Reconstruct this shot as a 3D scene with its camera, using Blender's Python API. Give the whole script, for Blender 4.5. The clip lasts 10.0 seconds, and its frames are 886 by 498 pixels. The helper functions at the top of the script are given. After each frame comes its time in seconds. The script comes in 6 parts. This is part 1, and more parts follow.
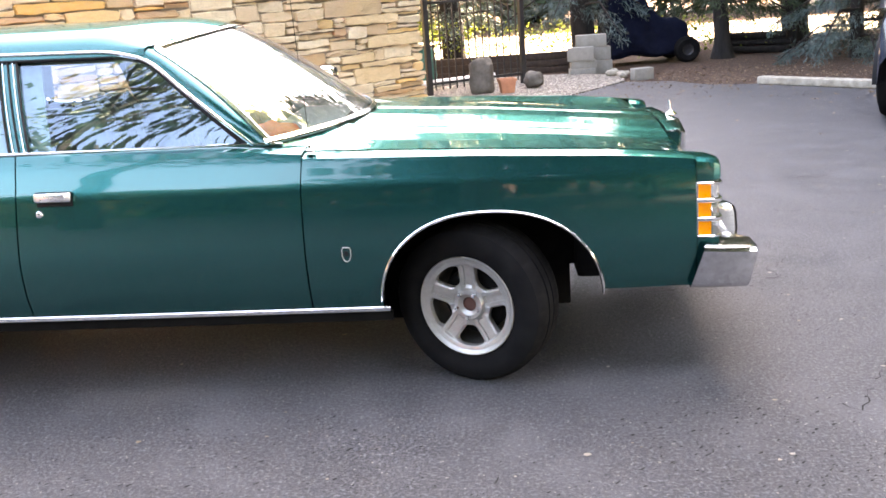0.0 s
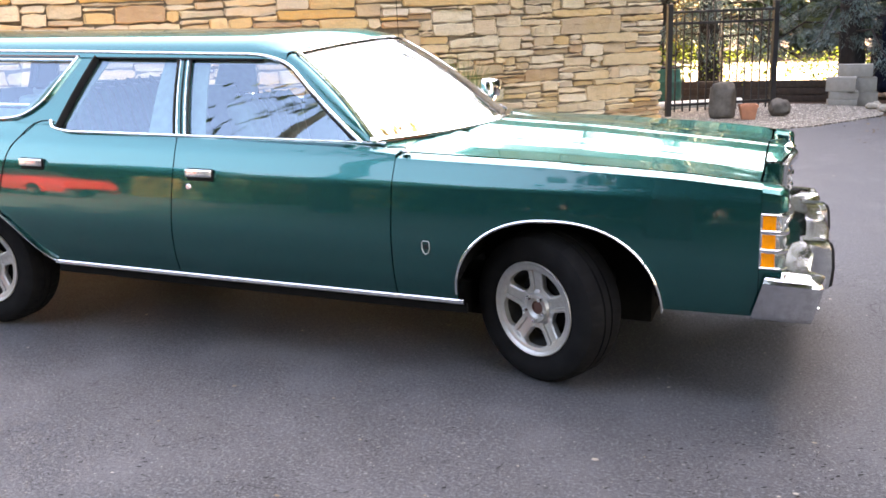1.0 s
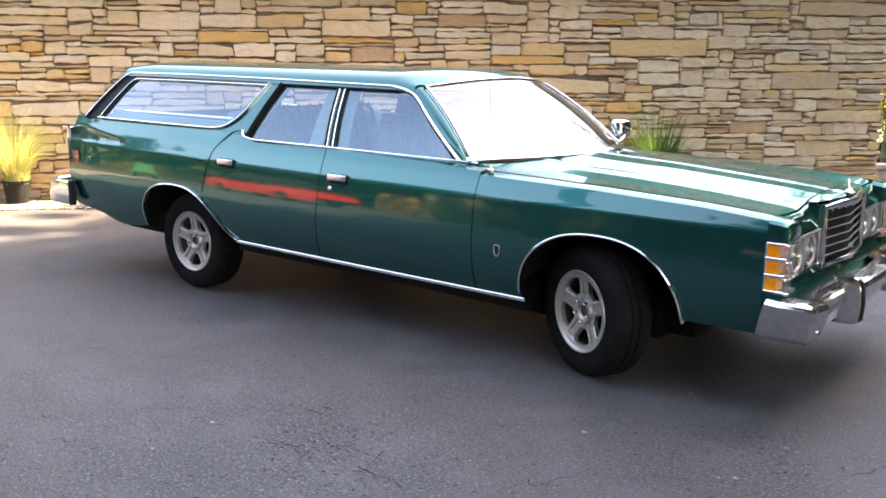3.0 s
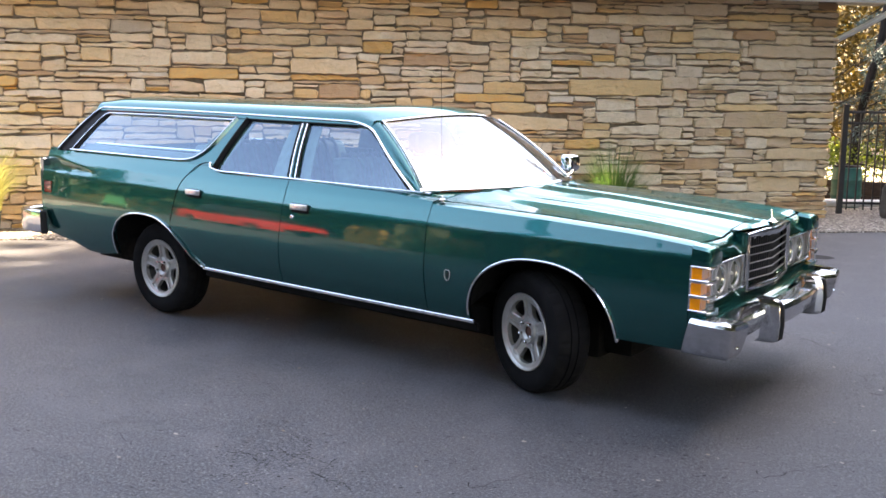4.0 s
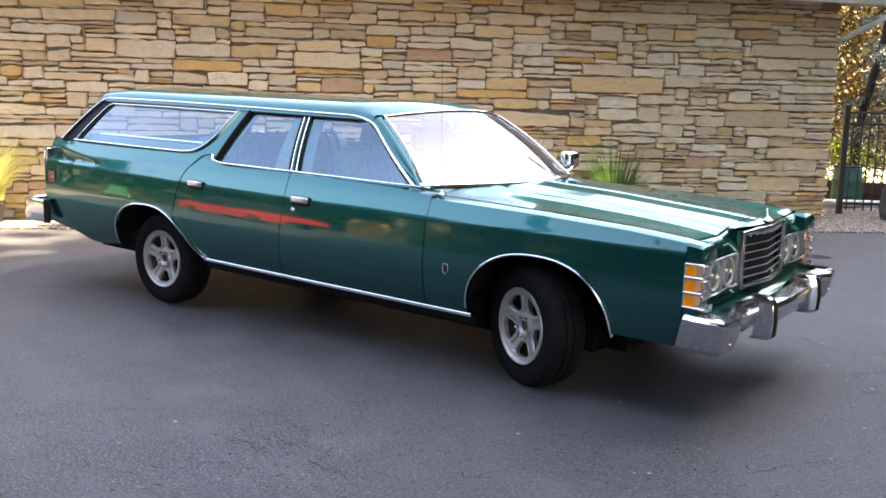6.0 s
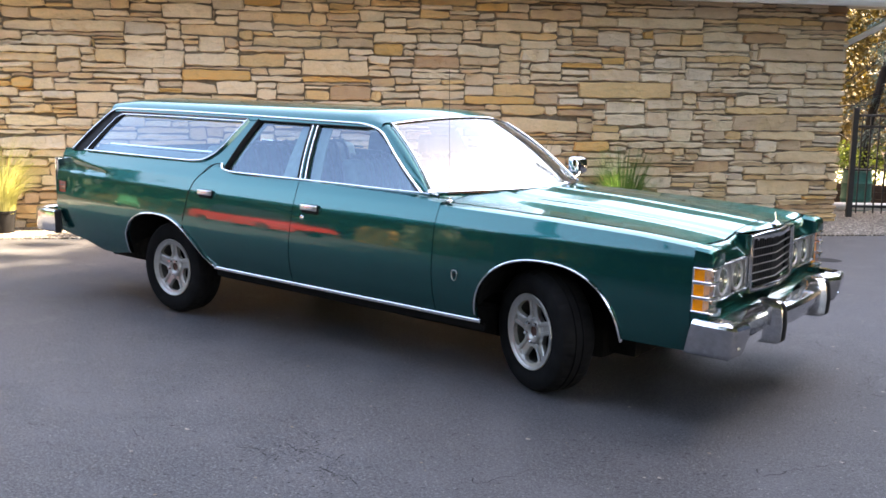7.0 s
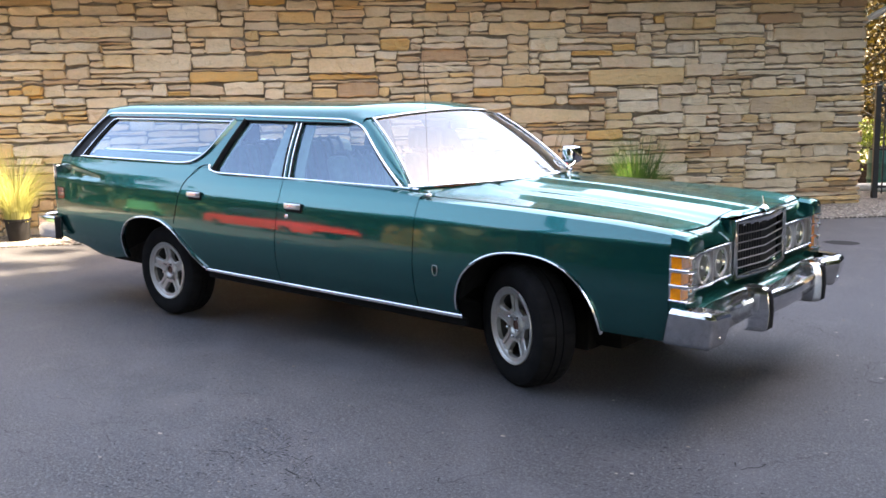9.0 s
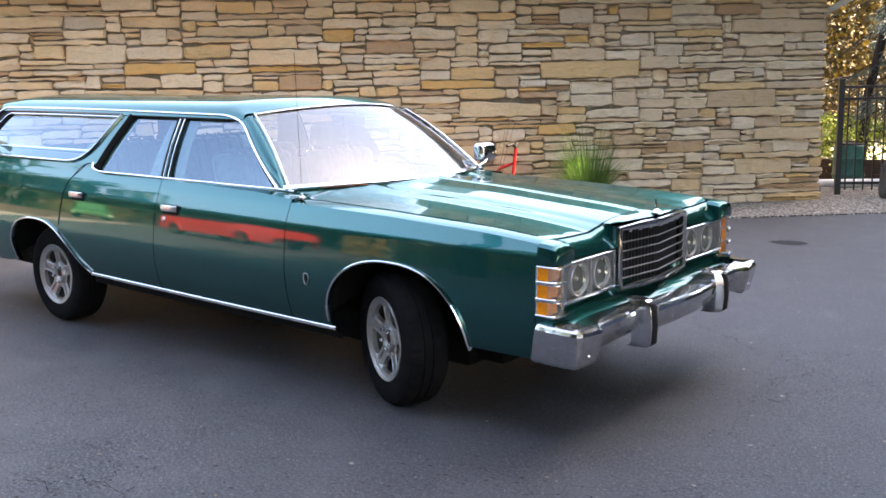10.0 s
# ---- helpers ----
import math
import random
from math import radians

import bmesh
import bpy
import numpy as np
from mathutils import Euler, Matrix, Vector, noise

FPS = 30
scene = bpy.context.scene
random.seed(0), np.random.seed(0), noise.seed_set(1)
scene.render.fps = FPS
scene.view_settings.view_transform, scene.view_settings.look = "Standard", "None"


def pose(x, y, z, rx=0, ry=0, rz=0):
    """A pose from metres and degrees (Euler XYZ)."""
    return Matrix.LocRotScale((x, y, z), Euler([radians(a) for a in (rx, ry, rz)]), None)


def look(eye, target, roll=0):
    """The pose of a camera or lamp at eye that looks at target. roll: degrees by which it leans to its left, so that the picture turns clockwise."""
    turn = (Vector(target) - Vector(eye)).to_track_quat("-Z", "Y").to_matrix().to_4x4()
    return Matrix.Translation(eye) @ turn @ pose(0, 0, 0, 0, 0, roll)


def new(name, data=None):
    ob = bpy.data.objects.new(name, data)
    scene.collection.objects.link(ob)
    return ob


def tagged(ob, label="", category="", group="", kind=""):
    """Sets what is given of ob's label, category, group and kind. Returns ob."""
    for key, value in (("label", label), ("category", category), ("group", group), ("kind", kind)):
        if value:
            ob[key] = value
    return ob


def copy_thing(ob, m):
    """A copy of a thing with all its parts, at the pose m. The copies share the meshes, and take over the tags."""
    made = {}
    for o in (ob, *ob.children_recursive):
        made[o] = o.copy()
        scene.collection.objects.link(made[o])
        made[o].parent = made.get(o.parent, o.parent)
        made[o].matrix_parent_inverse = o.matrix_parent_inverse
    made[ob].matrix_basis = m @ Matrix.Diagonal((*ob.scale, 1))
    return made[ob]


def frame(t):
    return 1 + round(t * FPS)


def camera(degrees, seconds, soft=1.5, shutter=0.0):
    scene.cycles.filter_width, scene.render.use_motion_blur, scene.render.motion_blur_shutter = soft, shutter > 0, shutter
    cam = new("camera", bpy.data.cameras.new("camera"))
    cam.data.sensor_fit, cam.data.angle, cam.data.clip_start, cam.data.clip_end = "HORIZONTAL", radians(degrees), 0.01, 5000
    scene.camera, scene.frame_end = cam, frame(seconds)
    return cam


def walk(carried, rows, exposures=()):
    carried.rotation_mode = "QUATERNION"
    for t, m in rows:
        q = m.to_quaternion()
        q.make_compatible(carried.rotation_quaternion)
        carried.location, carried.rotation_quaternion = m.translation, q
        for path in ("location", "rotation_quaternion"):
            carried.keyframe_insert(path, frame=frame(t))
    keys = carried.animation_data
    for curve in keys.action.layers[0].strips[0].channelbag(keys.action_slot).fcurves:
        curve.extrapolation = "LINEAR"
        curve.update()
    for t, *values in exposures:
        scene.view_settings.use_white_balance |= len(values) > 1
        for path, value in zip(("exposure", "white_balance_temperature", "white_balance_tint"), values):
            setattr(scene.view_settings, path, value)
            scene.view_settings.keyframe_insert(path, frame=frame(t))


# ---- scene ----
cam = camera(51.2, 10.0, soft=1.6)
PATH = [
    (0, (0.152, -4.458, 1.578), (0.022, -2.539, 1.031), -4.3),
    (0.5, (0.596, -4.56, 1.566), (0.088, -2.686, 1.086), -5.3),
    (1, (1.016, -4.594, 1.554), (0.311, -2.786, 1.069), -2.2),
    (1.5, (1.366, -4.6, 1.557), (0.526, -2.84, 1.117), -0.4),
    (2, (1.69, -4.628, 1.541), (0.671, -2.967, 1.09), 0.7),
    (2.5, (1.957, -4.795, 1.514), (0.815, -3.198, 1.13), 0.6),
    (2.7, (2.047, -4.838, 1.509), (0.852, -3.284, 1.115), 0.0),
    (3.8, (2.45, -5.049, 1.497), (1.252, -3.475, 1.199), 0.5),
    (4, (2.464, -5.089, 1.502), (1.304, -3.488, 1.202), 0.5),
    (4.5, (2.499, -5.123, 1.504), (1.328, -3.532, 1.192), 1.6),
    (5, (2.516, -5.127, 1.505), (1.356, -3.528, 1.193), 1.9),
    (5.5, (2.508, -5.12, 1.505), (1.351, -3.52, 1.189), 1.6),
    (7, (2.526, -5.138, 1.508), (1.346, -3.55, 1.211), 0.7),
    (7.5, (2.527, -5.138, 1.51), (1.341, -3.555, 1.215), 0.6),
    (8, (2.526, -5.138, 1.506), (1.334, -3.559, 1.211), 0.4),
    (8.5, (2.553, -5.081, 1.498), (1.357, -3.506, 1.198), -0.3),
    (9, (2.729, -4.87, 1.494), (1.485, -3.335, 1.186), -1.4),
    (9.5, (2.882, -4.555, 1.475), (1.692, -2.981, 1.147), -1.3),
    (10, (2.996, -4.185, 1.498), (1.759, -2.648, 1.173), -1.3),
]
walk(cam, [(t, look(eye, target, roll)) for t, eye, target, roll in PATH], [(0.0, 4.76, 10800, 21), (1.0, 4.36, 10300, 21), (2.0, 4.05, 10100, 20), (2.7, 3.87, 10000, 20), (3.8, 3.65, 9100, 18), (8.5, 3.56, 8800, 17), (10.0, 3.52, 8700, 17)])

# ---- world, sun ----
SUN_AZ, SUN_EL = math.atan2(0.636, 0.78), radians(48)   # towards the sun: along the wall, past its corner
world = bpy.data.worlds.new("sky")
scene.world = world
world.use_nodes = True
wn = world.node_tree
sky = wn.nodes.new("ShaderNodeTexSky")
sky.sky_type = "NISHITA"
sky.sun_disc = False
sky.sun_elevation = SUN_EL
sky.sun_rotation = math.pi / 2 - SUN_AZ
sky.dust_density = 2.2
sky.air_density = 1.0
sky.ozone_density = 3.0
wn.links.new(sky.outputs[0], wn.nodes["Background"].inputs[0])
wn.nodes["Background"].inputs[1].default_value = 0.15
sun_data = bpy.data.lights.new("sun", "SUN")
sun_data.energy = 5.0
sun_data.angle = radians(0.6)
sun_data.color = (1.0, 0.93, 0.82)
sun = new("sun", sun_data)
sun_dir = Vector((math.cos(SUN_AZ) * math.cos(SUN_EL), math.sin(SUN_AZ) * math.cos(SUN_EL), math.sin(SUN_EL)))
sun.matrix_world = look(sun_dir * 60, (0, 0, 0))


# ---- materials ----
class Mat:
    """A node material: m.n(type, ...) adds a node, m.l(a, b) links sockets."""
    def __init__(self, name, **kw):
        self.m = bpy.data.materials.new(name)
        self.m.use_nodes = True
        self.t = self.m.node_tree
        self.b = self.t.nodes["Principled BSDF"]
        self.out = self.t.nodes["Material Output"]
        for k, v in kw.items():
            self.set(k, v)

    def set(self, k, v):
        self.b.inputs[k.replace("_", " ")].default_value = (*v, 1) if isinstance(v, tuple) and len(v) == 3 else v

    def n(self, kind, **kw):
        node = self.t.nodes.new("ShaderNode" + kind)
        for k, v in kw.items():
            if k in node.inputs:
                node.inputs[k].default_value = v
            else:
                setattr(node, k, v)
        return node

    def l(self, a, b):
        self.t.links.new(a, b)

    def coords(self, scale=(1, 1, 1), kind="Object"):
        tc = self.n("TexCoord")
        mp = self.n("Mapping")
        mp.inputs["Scale"].default_value = scale
        self.l(tc.outputs[kind], mp.inputs[0])
        return mp.outputs[0]

    def noise(self, scale, detail=4.0, rough=0.55, vec=None):
        nz = self.n("TexNoise")
        nz.inputs["Scale"].default_value = scale
        nz.inputs["Detail"].default_value = detail
        nz.inputs["Roughness"].default_value = rough
        if vec is not None:
            self.l(vec, nz.inputs["Vector"])
        return nz.outputs[0]

    def ramp(self, src, stops, interp="LINEAR"):
        r = self.n("ValToRGB")
        r.color_ramp.interpolation = interp
        e = r.color_ramp.elements
        while len(e) < len(stops):
            e.new(0.5)
        for el, (p, c) in zip(e, stops):
            el.position = p
            el.color = (*c, 1) if isinstance(c, tuple) else (c, c, c, 1)
        self.l(src, r.inputs[0])
        return r.outputs[0]

    def mix(self, fac, a, b, blend="MIX"):
        mx = self.n("Mix", data_type="RGBA", blend_type=blend)
        for sock, v in ((mx.inputs[0], fac), (mx.inputs[6], a), (mx.inputs[7], b)):
            if isinstance(v, bpy.types.NodeSocket):
                self.l(v, sock)
            else:
                sock.default_value = (*v, 1) if isinstance(v, tuple) else v
        return mx.outputs[2]

    def bump(self, height, strength=0.3, dist=0.01, prev=None):
        b = self.n("Bump")
        b.inputs["Strength"].default_value = strength
        b.inputs["Distance"].default_value = dist
        self.l(height, b.inputs["Height"])
        if prev is not None:
            self.l(prev, b.inputs["Normal"])
        self.l(b.outputs[0], self.b.inputs["Normal"])
        return b.outputs[0]

    def col(self, sock):
        self.l(sock, self.b.inputs["Base Color"])

    def rough(self, sock):
        self.l(sock, self.b.inputs["Roughness"])


def simple(name, color, rough=0.5, metal=0.0, var=0.15, scale=12.0, bump=0.0, coat=0.0):
    m = Mat(name, Roughness=rough, Metallic=metal)
    m.set("Coat Weight", coat)
    v = m.coords()
    nz = m.noise(scale, 5.0, 0.6, v)
    lo = tuple(c * (1 - var) for c in color)
    hi = tuple(min(1, c * (1 + var)) for c in color)
    m.col(m.ramp(nz, [(0.3, lo), (0.7, hi)]))
    m.rough(m.ramp(m.noise(scale * 3, 3.0, 0.6, v), [(0.3, max(0.0, rough * 0.85)), (0.7, min(1.0, rough * 1.15))]))
    if bump:
        m.bump(m.noise(scale * 6, 4.0, 0.6, v), bump, 0.004)
    return m.m


def make_paint():
    m = Mat("green_metallic_paint", Metallic=0.85, Roughness=0.27)
    m.set("Coat Weight", 1.0)
    m.set("Coat Roughness", 0.03)
    m.set("Coat IOR", 1.5)
    m.set("Specular IOR Level", 0.2)
    m.set("Specular Tint", (0.16, 0.66, 0.56))
    v = m.coords()
    flake = m.noise(900.0, 1.0, 0.5, v)
    dust_haze = m.noise(3.0, 6.0, 0.65, v)
    c = m.ramp(flake, [(0.35, (0.0008, 0.072, 0.071)), (0.7, (0.0018, 0.122, 0.120))])
    c = m.mix(m.ramp(dust_haze, [(0.55, 0.0), (0.85, 0.02)]), c, (0.10, 0.13, 0.12))
    m.col(c)
    m.l(m.ramp(m.noise(6.0, 5.0, 0.6, v), [(0.35, 0.030), (0.75, 0.060)]), m.b.inputs["Coat Roughness"])
    m.bump(m.noise(1.6, 2.0, 0.5, v), 0.03, 0.02)
    return m.m


def make_chrome(name="chrome", tint=(0.80, 0.80, 0.81), pit=0.08):
    m = Mat(name, Metallic=1.0, Roughness=0.08)
    v = m.coords()
    d = m.noise(25.0, 6.0, 0.7, v)
    m.col(m.ramp(d, [(0.3, tuple(c * 0.72 for c in tint)), (0.6, tint)]))
    m.rough(m.ramp(m.noise(60.0, 5.0, 0.7, v), [(0.35, 0.04), (0.75, 0.04 + pit * 2)]))
    return m.m


def make_glass(name, tint, f0=0.08, rough=0.0, dust_haze=0.0, sheen=(1, 1, 1)):
    m = Mat(name)
    m.t.nodes.remove(m.b)
    tr = m.n("BsdfTransparent")
    tr.inputs[0].default_value = (*tint, 1)
    gl = m.n("BsdfGlossy")
    gl.inputs["Roughness"].default_value = rough
    gl.inputs[0].default_value = (*sheen, 1)
    lw = m.n("LayerWeight")
    lw.inputs[0].default_value = 0.5
    pw = m.n("Math", operation="POWER")
    m.l(lw.outputs["Facing"], pw.inputs[0])
    pw.inputs[1].default_value = 5.0
    fr = m.n("Math", operation="MULTIPLY_ADD")
    m.l(pw.outputs[0], fr.inputs[0])
    fr.inputs[1].default_value = 1.0 - f0
    fr.inputs[2].default_value = f0
    mx = m.n("MixShader")
    m.l(fr.outputs[0], mx.inputs[0])
    m.l(tr.outputs[0], mx.inputs[1])
    m.l(gl.outputs[0], mx.inputs[2])
    last = mx.outputs[0]
    if dust_haze:
        df = m.n("BsdfDiffuse")
        df.inputs[0].default_value = (0.6, 0.6, 0.58, 1)
        m2 = m.n("MixShader")
        m.l(m.ramp(m.noise(5.0, 6.0, 0.7, m.coords()), [(0.4, dust_haze * 0.4), (0.8, dust_haze * 1.5)]), m2.inputs[0])
        m.l(last, m2.inputs[1])
        m.l(df.outputs[0], m2.inputs[2])
        last = m2.outputs[0]
    m.l(last, m.out.inputs[0])
    return m.m


def make_asphalt():
    m = Mat("asphalt", Roughness=0.85)
    v = m.coords()
    grain = m.noise(75.0, 5.0, 0.8, v)
    mid = m.noise(30.0, 7.0, 0.8, v)
    patch = m.noise(2.6, 5.0, 0.65, v)
    big = m.noise(0.5, 4.0, 0.6, v)
    c = m.ramp(grain, [(0.40, (0.0049, 0.0053, 0.0065)), (0.5, (0.0348, 0.0373, 0.0433)), (0.60, (0.1620, 0.1669, 0.1790))])
    c = m.mix(m.ramp(mid, [(0.37, 0.75), (0.60, 0.0)]), c, (0.0154, 0.0162, 0.0196))
    c = m.mix(m.ramp(patch, [(0.47, 0.0), (0.66, 0.50)]), c, (0.0908, 0.0923, 0.0997))
    c = m.mix(m.ramp(big, [(0.35, 0.0), (0.7, 0.40)]), c, (0.0688, 0.0701, 0.0753))
    # pale and dark grit
    for scale, lo, hi, seed, tone in ((50.0, 0.12, 0.20, 31.0, (0.32, 0.30, 0.27)), (95.0, 0.12, 0.20, 19.0, (0.16, 0.15, 0.145)), (40.0, 0.14, 0.22, 23.0, (0.006, 0.006, 0.008))):
        vor = m.n("TexVoronoi", feature="F1")
        vor.inputs["Scale"].default_value = scale
        m.l(v, vor.inputs["Vector"])
        speck = m.ramp(vor.outputs["Distance"], [(lo, 1.0), (hi, 0.0)])
        pick = m.ramp(m.noise(seed, 2.0, 0.5, v), [(0.54, 0.0), (0.62, 0.85)])
        c = m.mix(m.mix(1.0, speck, pick, "MULTIPLY"), c, tone)
    m.col(c)
    m.rough(m.ramp(patch, [(0.3, 0.46), (0.7, 0.62)]))
    m.set("Specular IOR Level", 0.45)
    b = m.bump(grain, 0.85, 0.009)
    m.bump(mid, 0.30, 0.012, b)
    return m.m


def make_stone(island):
    m = Mat("ledgestone_joined" if island else "ledgestone", Roughness=0.9)
    v = m.coords()
    if island:
        rnd = m.n("NewGeometry").outputs["Random Per Island"]
    else:
        rnd = m.n("ObjectInfo").outputs["Random"]
    base = m.ramp(rnd, [(0.0, (0.800, 0.615, 0.410)), (0.15, (0.840, 0.680, 0.490)), (0.30, (0.730, 0.540, 0.360)), (0.42, (0.820, 0.655, 0.460)), (0.56, (0.800, 0.580, 0.350)), (0.66, (0.750, 0.610, 0.460)),
                        (0.78, (0.790, 0.525, 0.260)), (0.87, (0.640, 0.450, 0.285)), (0.93, (0.560, 0.345, 0.200)), (0.965, (0.780, 0.450, 0.160))], "CONSTANT")
    lay = m.noise(7.0, 7.0, 0.65, m.coords((1.0, 1.0, 4.0)))
    c = m.mix(m.ramp(lay, [(0.33, 0.30), (0.52, 0.0)]), base, (0.52, 0.40, 0.25))
    c = m.mix(m.ramp(m.noise(2.2, 5.0, 0.6, v), [(0.50, 0.0), (0.76, 0.50)]), c, (0.70, 0.47, 0.21))
    c = m.mix(m.ramp(m.noise(40.0, 5.0, 0.7, v), [(0.35, 0.16), (0.6, 0.0)]), c, (0.32, 0.26, 0.19))
    m.col(c)
    b = m.bump(lay, 0.7, 0.03)
    b = m.bump(m.noise(13.0, 6.0, 0.65, m.coords((1, 1, 3.0))), 0.45, 0.015, b)
    m.bump(m.noise(35.0, 6.0, 0.7, m.coords((1, 1, 2.2))), 0.6, 0.01, b)
    return m.m


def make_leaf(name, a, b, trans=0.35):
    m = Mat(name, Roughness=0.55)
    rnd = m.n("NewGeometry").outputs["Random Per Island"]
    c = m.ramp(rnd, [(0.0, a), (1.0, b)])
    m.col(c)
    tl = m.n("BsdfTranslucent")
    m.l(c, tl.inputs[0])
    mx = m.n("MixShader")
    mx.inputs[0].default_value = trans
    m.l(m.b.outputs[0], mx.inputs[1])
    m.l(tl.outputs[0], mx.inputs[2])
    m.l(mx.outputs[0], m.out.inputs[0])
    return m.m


def make_bark(name, a, b):
    m = Mat(name, Roughness=0.95)
    nz = m.noise(14.0, 6.0, 0.7, m.coords((1, 1, 0.18)))
    m.col(m.ramp(nz, [(0.35, a), (0.65, b)]))
    m.bump(nz, 0.9, 0.03)
    return m.m


def make_gravel():
    m = Mat("gravel", Roughness=0.9)
    v = m.coords()
    vor = m.n("TexVoronoi", feature="F1")
    vor.inputs["Scale"].default_value = 30.0
    m.l(v, vor.inputs["Vector"])
    sep = m.n("SeparateColor")
    m.l(vor.outputs["Color"], sep.inputs[0])
    c = m.ramp(sep.outputs[0], [(0.0, (0.13, 0.11, 0.09)), (0.35, (0.36, 0.32, 0.27)), (0.7, (0.62, 0.57, 0.51)), (1.0, (0.24, 0.17, 0.13))])
    c = m.mix(m.ramp(vor.outputs["Distance"], [(0.32, 0.0), (0.62, 0.9)]), c, (0.06, 0.05, 0.04))
    m.col(c)
    m.bump(m.ramp(vor.outputs["Distance"], [(0.0, 1.0), (0.6, 0.0)]), 0.8, 0.02)
    return m.m


def make_soil():
    m = Mat("bark_mulch", Roughness=0.95)
    v = m.coords()
    nz = m.noise(24.0, 7.0, 0.7, v)
    c = m.ramp(nz, [(0.34, (0.009, 0.005, 0.004)), (0.52, (0.055, 0.024, 0.013)), (0.68, (0.16, 0.085, 0.046))])
    m.col(m.mix(m.ramp(m.noise(1.2, 4.0, 0.6, v), [(0.50, 0.0), (0.78, 0.4)]), c, (0.090, 0.050, 0.028)))
    m.bump(nz, 0.8, 0.03)
    return m.m


def make_rubber():
    m = Mat("tyre_rubber", Roughness=0.85)
    m.set("Specular IOR Level", 0.06)
    v = m.coords()
    m.col(m.ramp(m.noise(9.0, 5.0, 0.6, v), [(0.35, (0.0052, 0.0052, 0.0058)), (0.75, (0.0110, 0.0108, 0.0108))]))
    m.bump(m.noise(120.0, 3.0, 0.6, v), 0.2, 0.003)
    return m.m


PAINT = make_paint()
CHROME = make_chrome()
CHROME_OLD = make_chrome("aged_chrome", (0.74, 0.74, 0.75), 0.12)
TRIM = make_chrome("bright_trim", (0.86, 0.86, 0.87), 0.10)
SATIN = simple("satin_chrome", (0.84, 0.84, 0.85), 0.30, 1.0, 0.06, 30.0)
ALLOY = simple("silver_alloy", (0.36, 0.35, 0.336), 0.40, 0.6, 0.10, 30.0)
# alloy darkened for the shade inside the barrels; also two cars' dark rims
RIM_DARK = simple("darkened_rim_alloy", (0.07, 0.068, 0.066), 0.55, 0.5, 0.2, 20.0)
RUBBER = make_rubber()
BLACK = simple("black_rubber", (0.015, 0.015, 0.016), 0.6, 0.0, 0.2, 20.0)
BLACK_METAL = simple("black_powder_coat", (0.012, 0.013, 0.016), 0.45, 0.0, 0.2, 10.0)
UNDER = simple("dark_underbody", (0.004, 0.004, 0.004), 0.9, 0.0, 0.3, 6.0, 0.3)
for dull in (UNDER, BLACK):
    dull.node_tree.nodes["Principled BSDF"].inputs["Specular IOR Level"].default_value = 0.12
# blue sheen: the sky's blue is put into the panes' reflection colour
GLASS = make_glass("tinted_side_glass", (0.78, 0.86, 0.88), 0.14, 0.0, 0.002, (0.66, 0.84, 1.0))
# the pale film is dust plus haze painted in for sky glare
SCREEN_GLASS = make_glass("windscreen_glass", (0.52, 0.58, 0.56), 0.15, 0.01, 0.11)
CORNER_LENS = make_glass("clear_corner_lens", (0.85, 0.86, 0.85), 0.06, 0.15, 0.30)
LENS_CLEAR = make_glass("clear_lamp_lens", (0.86, 0.88, 0.86), 0.06, 0.05, 0.02)
AMBER = simple("amber_lens", (0.92, 0.27, 0.004), 0.30, 0.0, 0.12, 40.0, 0.1, 0.1)
RED_LENS = simple("red_lens", (0.25, 0.02, 0.015), 0.2, 0.0, 0.15, 40.0, 0.1, 0.6)
REFLECTOR = simple("lamp_reflector", (0.62, 0.62, 0.60), 0.16, 1.0, 0.1, 20.0)
GRILLE_METAL = simple("dull_grille_metal", (0.40, 0.40, 0.405), 0.34, 0.5, 0.12, 30.0)
VINYL = simple("green_vinyl", (0.055, 0.14, 0.115), 0.5, 0.0, 0.15, 25.0, 0.15)
VINYL_LIGHT = simple("pale_green_cloth", (0.075, 0.13, 0.11), 0.75, 0.0, 0.15, 60.0, 0.3)
GREEN_HARD = simple("green_hard_trim", (0.03, 0.09, 0.075), 0.45, 0.0, 0.12, 25.0, 0.1)
HEADLINER = simple("green_headliner", (0.20, 0.26, 0.22), 0.9, 0.0, 0.1, 40.0, 0.2)
ASPHALT = make_asphalt()
STONE = make_stone(False)
STONE_JOINED = make_stone(True)
MORTAR = simple("mortar", (0.24, 0.195, 0.145), 0.95, 0.0, 0.25, 18.0, 0.6)
GRAVEL = make_gravel()
SOIL = make_soil()
CONCRETE = simple("concrete", (0.31, 0.275, 0.225), 0.9, 0.0, 0.35, 9.0, 0.5)
WHITE_PAINT = simple("white_paint", (0.74, 0.74, 0.72), 0.5, 0.0, 0.06, 6.0, 0.05)


# ---- mesh helpers ----
def mesh_from(bm, name, mats, smooth=True, sharp=32):
    bmesh.ops.recalc_face_normals(bm, faces=bm.faces[:]) if bm.faces else None
    me = bpy.data.meshes.new(name)
    bm.to_mesh(me)
    bm.free()
    for mt in (mats if isinstance(mats, (list, tuple)) else [mats]):
        me.materials.append(mt)
    if smooth:
        for p in me.polygons:
            p.use_smooth = True
        me.set_sharp_from_angle(angle=radians(sharp))
    return me


def part(name, bm, mat, parent=None, label="", smooth=True, sharp=32):
    ob = new(name, mesh_from(bm, name, mat, smooth, sharp))
    if parent is not None:
        ob.parent = parent
    if label:
        ob["label"] = label
    return ob


